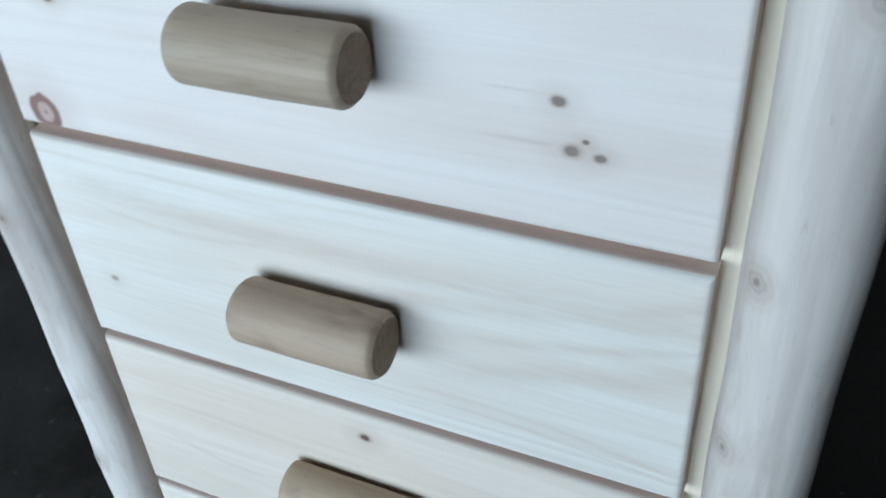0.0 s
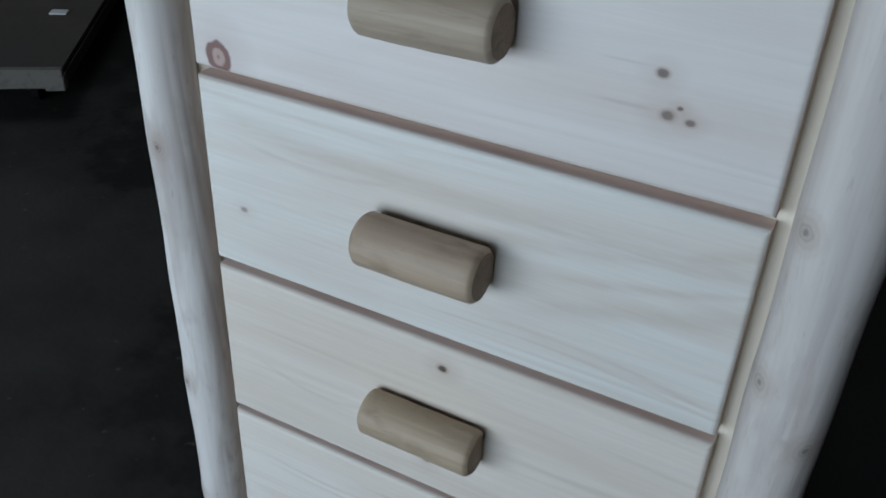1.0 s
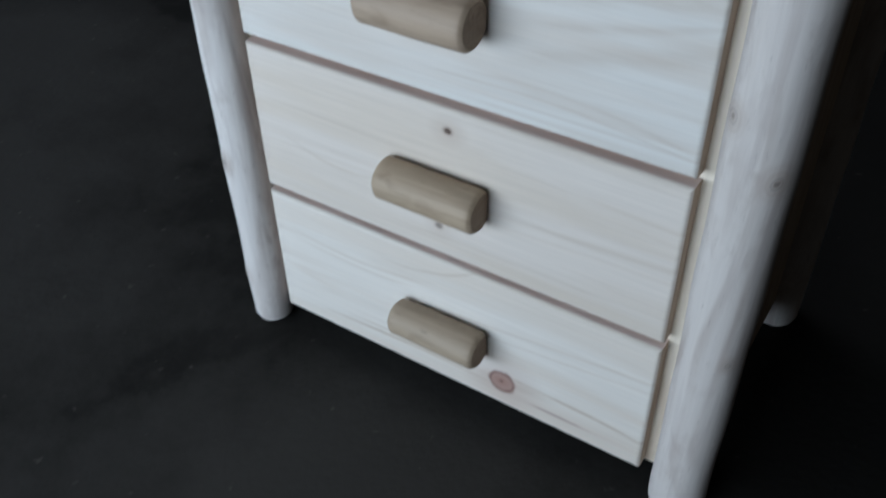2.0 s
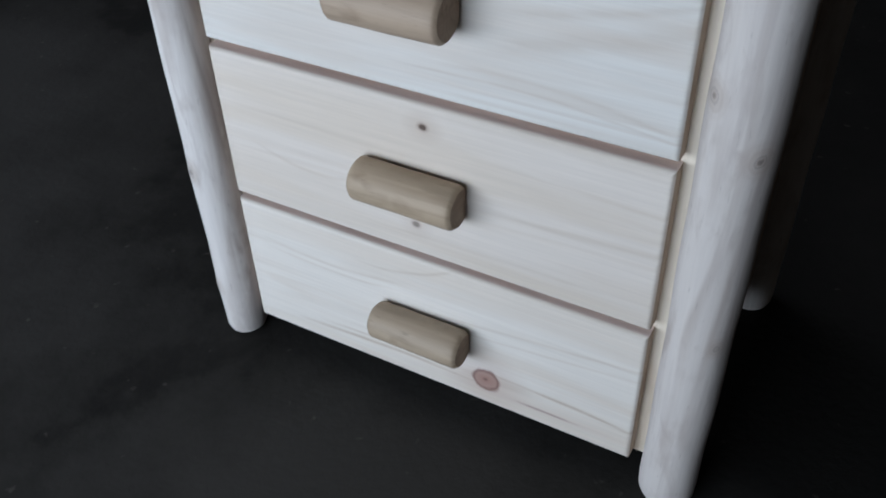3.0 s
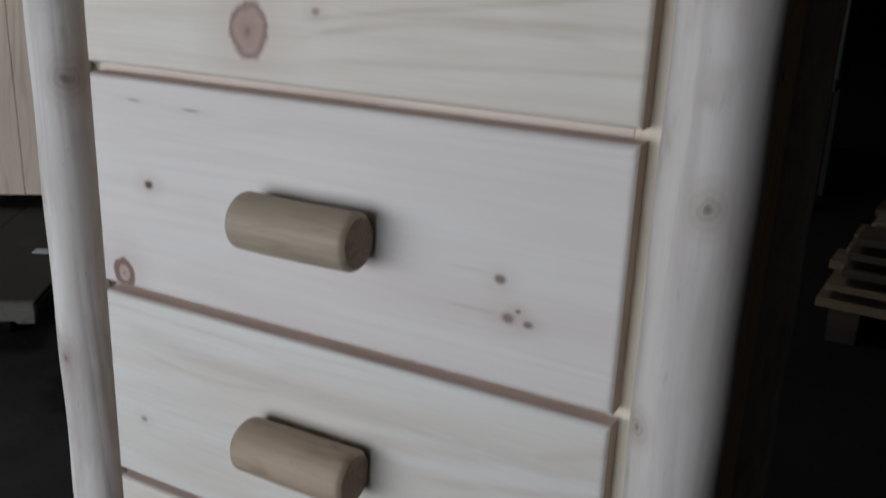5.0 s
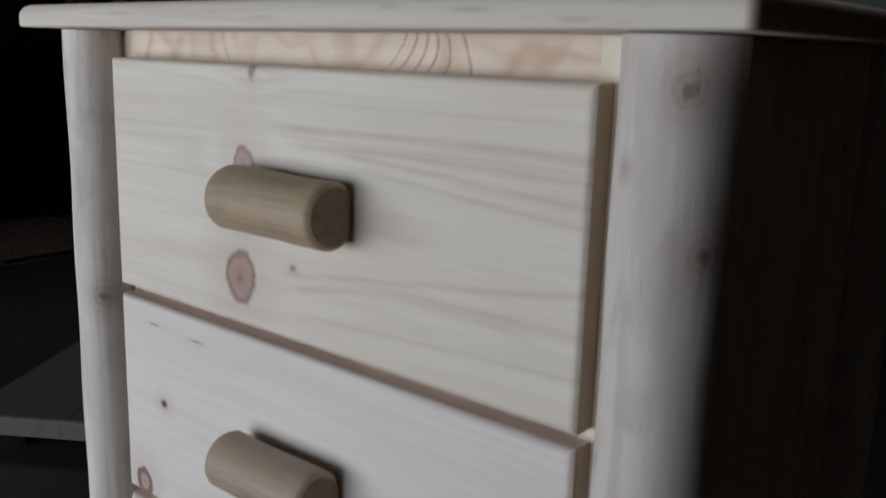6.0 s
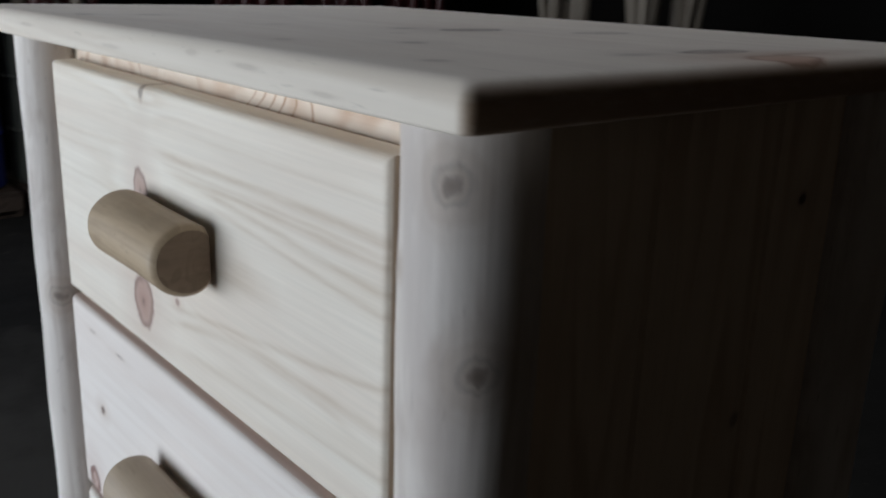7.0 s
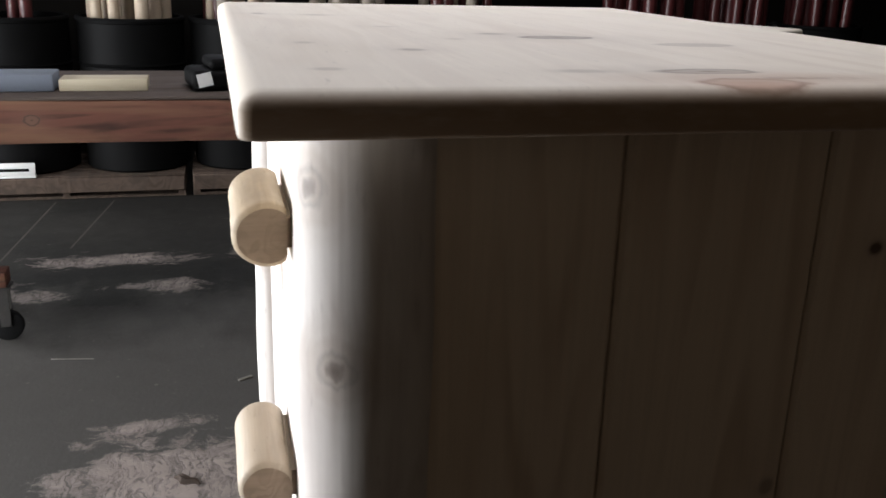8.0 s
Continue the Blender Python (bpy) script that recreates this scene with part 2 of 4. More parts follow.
            rp = ramp(nt, math_node(nt, "DIVIDE", wob, 2.6), [(0.0, (*core, 0.95)), (0.14, (*core, 0.72)), (0.22, (*rim, 0.50)), (0.31, (*core, 0.42)), (0.40, (*rim, 0.26)), (0.56, (*rim, 0.34)), (0.70, (*rim, 0.08)), (0.84, (*rim, 0.12)), (1.0, (*rim, 0.0))])
        elif rim[0] < core[0]:
            rp = ramp(nt, wob, [(0.0, (*rim, 0.9)), (0.18, (*core, 0.7)), (0.42, (*core, 0.7)), (0.56, (*rim, 1.0)), (0.85, (*rim, 1.0)), (1.08, (*rim, 0.0))])
        elif min(size) < 0.0125:
            rp = ramp(nt, wob, [(0.0, (*core, 1)), (0.42, (*core, 0.95)), (0.72, (*rim, 0.45)), (1.0, (*rim, 0.0))])
        else:
            rp = ramp(nt, wob, [(0.0, (*[0.6 * a for a in core], 0.9)), (0.22, (*[(a + 2 * b) / 3 for a, b in zip(core, rim)], 0.85)), (0.58, (*[(a + 2 * b) / 3 for a, b in zip(core, rim)], 0.75)), (0.80, (*[0.75 * a for a in core], 0.85)), (1.14, (*rim, 0.0))])
        col = mix(nt, math_node(nt, "MULTIPLY", rp.outputs[1], weight), col, rp.outputs[0])
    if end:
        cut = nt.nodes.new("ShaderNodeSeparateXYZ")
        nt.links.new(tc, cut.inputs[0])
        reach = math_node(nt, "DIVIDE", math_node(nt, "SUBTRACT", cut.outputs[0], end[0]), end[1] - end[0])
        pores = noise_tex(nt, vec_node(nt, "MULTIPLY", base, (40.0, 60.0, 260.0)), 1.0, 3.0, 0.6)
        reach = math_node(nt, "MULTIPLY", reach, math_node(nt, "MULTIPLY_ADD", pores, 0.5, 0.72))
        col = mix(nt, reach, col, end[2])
    nt.links.new(col, bsdf.inputs["Base Color"])
    bsdf.inputs["Roughness"].default_value = rough
    bsdf.inputs["Specular IOR Level"].default_value = gloss
    b = nt.nodes.new("ShaderNodeBump")
    b.inputs["Strength"].default_value = bump
    b.inputs["Distance"].default_value = 0.002
    nt.links.new(fib, b.inputs["Height"])
    nt.links.new(b.outputs[0], bsdf.inputs["Normal"])
    return mat


def painted(name, colour, rough=0.5, metal=0.0, scuff=(0.3, 0.28, 0.25), wear=0.25, scale=6.0, bump=0.1, gloss=0.4):
    """Paint, plastic or metal with scuffs and dust."""
    mat, nt, bsdf = nodes_of(name)
    tc = nt.nodes.new("ShaderNodeTexCoord").outputs["Object"]
    big = noise_tex(nt, tc, scale, 5.0, 0.65)
    fine = noise_tex(nt, tc, scale * 14, 3.0)
    worn = ramp(nt, big, [(0.52, (0, 0, 0)), (0.72, (1, 1, 1))]).outputs[0]
    col = mix(nt, math_node(nt, "MULTIPLY", worn, wear), colour, scuff)
    col = mix(nt, math_node(nt, "MULTIPLY", fine, 0.25), col, tuple(c * 0.55 for c in colour))
    nt.links.new(col, bsdf.inputs["Base Color"])
    nt.links.new(math_node(nt, "ADD", math_node(nt, "MULTIPLY", big, 0.3), rough - 0.15), bsdf.inputs["Roughness"])
    bsdf.inputs["Metallic"].default_value = metal
    bsdf.inputs["Specular IOR Level"].default_value = gloss
    b = nt.nodes.new("ShaderNodeBump")
    b.inputs["Strength"].default_value = bump
    b.inputs["Distance"].default_value = 0.003
    nt.links.new(fine, b.inputs["Height"])
    nt.links.new(b.outputs[0], bsdf.inputs["Normal"])
    return mat


CORE, RIM = (0.10, 0.065, 0.048), (0.42, 0.31, 0.24)
RED_CORE, RED_RIM = (0.22, 0.10, 0.08), (0.39, 0.22, 0.175)


def flat_knot(x, z, sx, sz=None, red=False, weight=1.0):
    return ((x, 0.0, z), (sx, 0.05, sz or sx), RED_CORE if red else CORE, RED_RIM if red else RIM, weight)


def log_knot(x, y, z, s=0.012, weight=SOFT):
    return ((x, y, z), (s * 0.62, s * 1.1, s * 0.82), (0.12, 0.085, 0.065), (0.36, 0.28, 0.22), weight)


drawer_wood = [
    wood("pine_drawer_cathedral", (0.79, 0.745, 0.665), (0.55, 0.44, 0.335), rings=9, strength=0.20, seed=3.2, across=7.5, run=0.40, pull=0.10, stain=(0.72, 0.64, 0.555),
         streaks=[(0.235, 0.62, 1.1710, 0.02, -0.05, 0.0036, 0.60), (0.25, 0.62, 1.1635, 0.0, 0.0, 0.0022, 0.36), (0.26, 0.62, 1.1590, 0.0, -0.02, 0.0030, 0.56), (0.31, 0.62, 1.1575, -0.07, 0.0, 0.0034, 0.56),
                  (0.33, 0.62, 1.1480, -0.09, 0.0, 0.0024, 0.40), (0.30, 0.452, 1.1000, 0.03, 0.0, 0.0120, 0.50), (0.25, 0.62, 1.0400, 0.12, 0.03, 0.0030, 0.52), (0.33, 0.62, 1.0500, 0.0, 0.05, 0.0032, 0.44),
                  (0.24, 0.55, 1.0180, 0.30, -0.75, 0.0036, 0.40), (0.25, 0.62, 1.0060, 0.05, 0.0, 0.0026, 0.28), (-0.05, 0.20, 1.1600, 0.0, 0.1, 0.0024, 0.24), (-0.05, 0.19, 1.1480, 0.0, 0.1, 0.0020, 0.21), (-0.05, 0.20, 1.1180, 0.0, 0.0, 0.0022, 0.20),
                  (0.30, 0.62, 1.1950, 0.0, 0.0, 0.0020, 0.21)],
         knots=[flat_knot(0.203, 1.028, 0.024, 0.029, True, 0.9), flat_knot(0.211, 1.131, 0.017, 0.023, True, 0.8), flat_knot(0.223, 1.218, 0.008, 0.013, False, 0.6), flat_knot(0.277, 1.049, 0.006, 0.005, True, 0.6)]),
    wood("pine_drawer_pale", (0.77, 0.72, 0.68), (0.62, 0.54, 0.49), rings=14, strength=0.20, fibre=0.05, bump=0.08, seed=7.9, across=9, run=0.35, stain=(0.71, 0.635, 0.585),
         knots=[flat_knot(0.465, 0.843, 0.008, 0.006, False, 0.8), flat_knot(0.474, 0.810, 0.010, 0.008, False, 0.75), flat_knot(0.493, 0.808, 0.007, 0.005, False, 0.75), flat_knot(0.483, 0.818, 0.004, 0.003, False, 0.8), flat_knot(0.435, 0.847, 0.030, 0.002, False, 0.12), flat_knot(0.44, 0.812, 0.035, 0.003, False, 0.12),
                flat_knot(0.068, 0.864, 0.009, 0.007), ((0.024, 0.0, 0.760), (0.017, 0.05, 0.018), (0.36, 0.21, 0.165), (0.19, 0.095, 0.08), 0.9), flat_knot(0.055, 0.949, 0.013, 0.002, False, 0.5), flat_knot(0.13, 0.947, 0.016, 0.002, False, 0.5)]),
    wood("pine_drawer_streaked", (0.76, 0.735, 0.685), (0.55, 0.45, 0.36), rings=7, strength=0.18, seed=12.4, across=6.5, run=0.5, heart=(0.60, 0.14, 0.35, 0.9), stain=(0.70, 0.64, 0.57),
         streaks=[(0.0, 0.62, 0.6930, -0.075, 0.105, 0.0120, 0.40), (0.02, 0.30, 0.6790, -0.30, 1.35, 0.0034, 0.36), (0.35, 0.64, 0.5840, 0.20, 0.32, 0.0120, 0.36), (0.30, 0.64, 0.6600, -0.10, 1.05, 0.0090, 0.36),
                  (0.30, 0.60, 0.5530, 0.10, -0.60, 0.0028, 0.28), (0.25, 0.60, 0.5440, 0.05, -0.30, 0.0020, 0.32), (-0.05, 0.25, 0.7180, 0.0, -0.06, 0.0026, 0.30), (0.36, 0.64, 0.6250, 0.10, 0.5, 0.0050, 0.36)],
         knots=[flat_knot(0.039, 0.588, 0.007, 0.005, False, 0.6)]),
    wood("pine_drawer_warm", (0.745, 0.675, 0.60), (0.60, 0.50, 0.40), rings=9, strength=0.15, seed=21.0, across=6.0, run=0.4, stain=(0.69, 0.605, 0.51),
         streaks=[(0.03, 0.22, 0.3830, -0.50, 2.4, 0.0028, 0.45), (0.34, 0.64, 0.3830, -0.03, 0.25, 0.0032, 0.30), (0.20, 0.52, 0.3080, 0.05, -0.1, 0.0030, 0.32), (0.0, 0.30, 0.4300, -0.05, 0.1, 0.0030, 0.26), (0.35, 0.64, 0.4450, 0.0, -0.1, 0.0028, 0.24)],
         knots=[flat_knot(0.289, 0.470, 0.010, 0.008), flat_knot(0.274, 0.328, 0.009, 0.008, False, 0.7)]),
    wood("pine_drawer_low", (0.77, 0.72, 0.65), (0.60, 0.50, 0.40), rings=10, strength=0.16, seed=30.3, across=6.5, run=0.4, stain=(0.71, 0.63, 0.54),
         streaks=[(0.345, 0.64, 0.1120, 0.03, -0.35, 0.0030, 1.0), (0.32, 0.455, 0.0980, 0.05, 0.0, 0.0095, 0.55), (0.06, 0.37, 0.0790, 0.09, -0.22, 0.0028, 0.95), (0.10, 0.34, 0.0930, 0.05, -0.1, 0.0022, 0.6), (0.02, 0.26, 0.2180, -0.20, 0.9, 0.0026, 0.50),
                  (0.02, 0.24, 0.2060, -0.20, 0.9, 0.0022, 0.40), (0.17, 0.36, 0.2350, -0.14, 2.4, 0.0026, 0.50), (0.25, 0.62, 0.1810, 0.11, -0.05, 0.0026, 0.42), (0.28, 0.62, 0.1650, 0.10, 0.0, 0.0022, 0.34)],
         knots=[flat_knot(0.369, 0.098, 0.023, 0.022, True), flat_knot(0.455, 0.079, 0.055, 0.003, True, 0.5)]),
]
handle_wood = [wood("peeled_handle_" + t, c, (0.20, 0.135, 0.085), rings=5, strength=0.22, fibre=0.08, seed=40 + 3 * i, across=22, rough=0.55, bump=0.15, mottle=0.70, smear=tuple(0.64 * v for v in c), stain=tuple(0.88 * v for v in c))
               for i, (t, c) in enumerate((("tan", (0.45, 0.345, 0.235)), ("grey", (0.44, 0.355, 0.265)), ("brown", (0.45, 0.345, 0.25)), ("honey", (0.47, 0.365, 0.255)), ("ash", (0.45, 0.355, 0.255))))]
end_grain = wood("handle_end_grain", (0.28, 0.205, 0.145), (0.145, 0.098, 0.064), axis="y", rings=9, strength=0.5, fibre=0.14, seed=49, across=18, run=18, rough=0.75, mottle=0.5, smear=(0.24, 0.17, 0.12))
rail_wood = wood("heart_pine_rail", (0.77, 0.665, 0.56), (0.50, 0.30, 0.18), rings=9, strength=0.40, seed=53, across=3.0, run=3.6, stain=(0.73, 0.585, 0.46),
                 streaks=[(0.440, 0.53, 1.2480, -0.30, 0.2, 0.0055, 0.62), (0.490, 0.585, 1.2450, -0.16, 0.5, 0.0042, 0.60), (0.500, 0.575, 1.2370, -0.05, 0.6, 0.0045, 0.60)],
                 bars=[(x, lean, 1.236, h, w, bow) for x, lean, h, w, bow in ((0.372, 0.9, 0.0016, 0.7, -22.0), (0.386, 0.8, 0.0017, 0.85, -26.0), (0.400, 0.6, 0.0016, 0.8, -28.0), (0.413, 0.4, 0.0017, 0.9, -28.0), (0.427, 0.1, 0.0017, 0.85, -26.0), (0.445, -0.25, 0.0018, 0.85, -14.0),
                                                                             (0.020, 0.4, 0.005, 0.55, -10.0), (0.070, 0.7, 0.010, 0.45, 14.0), (0.128, -0.2, 0.006, 0.50, 10.0), (0.148, -0.4, 0.003, 0.40, 6.0), (0.342, 1.2, 0.009, 0.40, -20.0))])
stile_wood = wood("pine_stile", (0.76, 0.68, 0.56), (0.58, 0.46, 0.34), axis="z", rings=8, strength=0.4, seed=55)
# case pine; on the drawers' edges its redder tone paints the seams' shade
edge_wood = wood("pine_case_seam_shade", (0.70, 0.585, 0.525), (0.57, 0.45, 0.385), rings=8, strength=0.4, seed=58)
divider_wood = wood("pine_divider", (0.70, 0.595, 0.515), (0.57, 0.45, 0.37), rings=8, strength=0.4, seed=57)
LOG, LOG_D = (0.74, 0.70, 0.66), (0.45, 0.39, 0.35)
post_r_knots = [(0.631, -0.018, 0.936, 0.013), (0.643, -0.014, 1.222, 0.016), (0.656, -0.006, 1.124, 0.015), (0.597, -0.008, 0.748, 0.011), (0.595, -0.007, 0.596, 0.011),
                (0.647, -0.014, 0.543, 0.011), (0.648, -0.014, 0.301, 0.008), (0.606, -0.022, 1.173, 0.006)]
post_l_knots = [(-0.0369, -0.0035, 0.962, 0.016), (-0.0883, -0.0019, 0.768, 0.013), (-0.0588, -0.0171, 0.645, 0.009), (-0.0697, -0.0151, 0.305, 0.012), (-0.0843, -0.0042, 0.374, 0.009), (-0.0745, -0.0119, 0.095, 0.011)]
post_wood = [wood("peeled_post_" + n, LOG if n != "a" else (0.63, 0.58, 0.535), LOG_D, axis="z", rings=9, strength=0.5, fibre=0.06, seed=60 + 4 * i, across=7, bump=0.12, mottle=0.8, smear=(0.47, 0.415, 0.385),
                  knots=[log_knot(*k) for k in ks], stain=(0.61, 0.565, 0.53)) for i, (n, ks) in enumerate((("a", post_r_knots), ("b", post_l_knots), ("c", []), ("d", [])))]
# the right end's colour is end grain, darkened as the side turned from the door
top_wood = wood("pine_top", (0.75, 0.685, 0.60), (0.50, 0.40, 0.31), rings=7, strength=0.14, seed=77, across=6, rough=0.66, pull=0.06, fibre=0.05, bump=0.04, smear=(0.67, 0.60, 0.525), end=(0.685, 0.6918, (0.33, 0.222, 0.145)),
                knots=[((x, y, 1.2760), (sx, sy, 0.05), (0.19, 0.15, 0.125), (0.36, 0.30, 0.26), w) for x, y, sx, sy, w in
                       ((0.400, 0.206, 0.017, 0.034, 0.90), (0.503, 0.068, 0.012, 0.014, 0.48), (0.458, 0.295, 0.016, 0.036, 0.42), (0.369, 0.160, 0.010, 0.018, 0.50), (0.622, 0.140, 0.012, 0.026, 0.32),
                        (0.624, 0.214, 0.014, 0.036, 0.80), (0.137, -0.012, 0.012, 0.010, 0.50), (0.149, 0.044, 0.009, 0.022, 0.45), (0.456, 0.002, 0.012, 0.010, 0.28), (0.30, 0.085, 0.010, 0.016, 0.22), (0.610, 0.000, 0.010, 0.012, 0.28), (0.42, 0.118, 0.010, 0.012, 0.22))]
                + [((x, -0.05, z), (sx, 0.03, sz), (0.34, 0.28, 0.24), (0.50, 0.43, 0.37), w) for x, z, sx, sz, w in ((0.505, 1.2660, 0.024, 0.0030, 0.36), (0.585, 1.2600, 0.020, 0.0026, 0.32), (0.435, 1.2680, 0.014, 0.0030, 0.25), (0.10, 1.2640, 0.034, 0.0026, 0.28), (0.30, 1.2610, 0.026, 0.0026, 0.25))]
                + [((0.672, 0.214, 1.2730), (0.020, 0.038, 0.03), (0.36, 0.19, 0.125), (0.52, 0.31, 0.22), 0.95), ((0.655, 0.250, 1.2760), (0.010, 0.05, 0.03), (0.36, 0.25, 0.19), (0.50, 0.38, 0.30), SOFT)])
# end grain, browned further to hold the shade on the drawers' right ends
shaded_end_wood = wood("drawer_shaded_end_grain", (0.50, 0.395, 0.30), (0.34, 0.25, 0.18), axis="z", rings=7, strength=0.5, fibre=0.14, seed=83, across=9, rough=0.75)
side_wood = wood("pine_plank", (0.69, 0.575, 0.455), (0.50, 0.38, 0.275), axis="z", rings=10, strength=0.4, seed=90, across=7,
                 knots=[((0.62, 0.346, 1.166), (0.05, 0.009, 0.009), CORE, RIM, 1.0), ((0.62, 0.292, 0.998), (0.05, 0.010, 0.011), CORE, RIM, 0.5), ((0.62, 0.40, 0.98), (0.05, 0.012, 0.02), CORE, RIM, 1.0), ((0.62, 0.239, 0.256), (0.05, 0.009, 0.011), CORE, RIM, 0.8)])
raw_log = wood("raw_log", (0.31, 0.25, 0.185), (0.21, 0.15, 0.10), axis="z", rings=7, strength=0.5, seed=101, across=9, bump=0.4, stain=(0.29, 0.225, 0.165))
raw_log_grey = wood("raw_log_grey", (0.20, 0.17, 0.135), (0.12, 0.095, 0.07), axis="z", rings=7, strength=0.5, seed=113, across=9, bump=0.4)
red_log = wood("stained_log", (0.055, 0.012, 0.012), (0.03, 0.007, 0.007), axis="z", rings=7, strength=0.5, seed=121, across=9, rough=0.35)
pallet_wood = wood("pallet_wood", (0.065, 0.046, 0.035), (0.034, 0.024, 0.018), rings=8, strength=0.5, seed=131, bump=0.4, rough=0.85, gloss=0.12, stain=(0.04, 0.03, 0.024))
bench_wood = wood("bench_timber", (0.105, 0.043, 0.030), (0.035, 0.018, 0.014), axis="y", rings=9, strength=0.6, seed=141, bump=0.7, rough=0.8, gloss=0.15, stain=(0.14, 0.075, 0.045),
                  knots=[((-2.0, -0.62, 0.80), (0.05, 0.03, 0.02), (0.06, 0.04, 0.03), (0.13, 0.07, 0.05), 1.0)])
bench_top_wood = wood("bench_top", (0.088, 0.070, 0.061), (0.05, 0.039, 0.034), axis="y", rings=7, strength=0.4, seed=147, bump=0.4, rough=0.85, gloss=0.12)
board_wood = wood("fresh_board", (0.44, 0.385, 0.28), (0.38, 0.30, 0.20), axis="y", rings=8, strength=0.4, seed=151)
black_plastic = painted("black_plastic", (0.0028, 0.0028, 0.0028), 0.6, 0.0, (0.012, 0.011, 0.010), 0.12, gloss=0.04)
blue_plastic = painted("blue_plastic", (0.018, 0.030, 0.20), 0.40, 0.0, (0.10, 0.11, 0.20), 0.15)
olive_metal = painted("olive_drum_paint", (0.11, 0.115, 0.095), 0.5, 0.0, (0.18, 0.15, 0.12), 0.25)
grey_paint = painted("grey_cabinet_paint", (0.05, 0.055, 0.05), 0.6, 0.0, (0.08, 0.075, 0.07), 0.25)
dark_board = painted("dark_ply", (0.055, 0.047, 0.040), 0.8, 0.0, (0.10, 0.085, 0.07), 0.4, 5.0, gloss=0.2)
pale_edge = painted("worn_edge", (0.125, 0.115, 0.098), 0.8, 0.0, (0.05, 0.045, 0.04), 0.8, 22.0)
dark_metal = painted("dark_metal", (0.02, 0.018, 0.016), 0.7, 0.2, (0.09, 0.075, 0.06), 0.3, 20.0)
rubber = painted("rubber", (0.006, 0.006, 0.006), 0.85, 0.0, (0.02, 0.02, 0.02), 0.3, 20.0, gloss=0.08)
pale_blue = painted("pale_blue_foam", (0.15, 0.172, 0.21), 0.7, 0.0, (0.22, 0.235, 0.265), 0.3, 8.0)
paper = painted("paper", (0.55, 0.55, 0.53), 0.8, 0.0, (0.55, 0.54, 0.50), 0.2, 30.0)
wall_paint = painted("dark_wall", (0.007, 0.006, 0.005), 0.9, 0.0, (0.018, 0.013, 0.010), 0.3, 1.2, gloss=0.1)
bounce_wall = painted("bounce_wall", (0.075, 0.054, 0.034), 0.85, 0.0, (0.09, 0.075, 0.06), 0.4, 1.5)
ceiling_paint = painted("dark_ceiling", (0.05, 0.048, 0.045), 0.85, 0.0, (0.08, 0.07, 0.06), 0.3, 1.5)
ground_mat = painted("yard_gravel", (0.22, 0.21, 0.19), 0.9, 0.0, (0.30, 0.28, 0.25), 0.5, 2.0, 0.5)


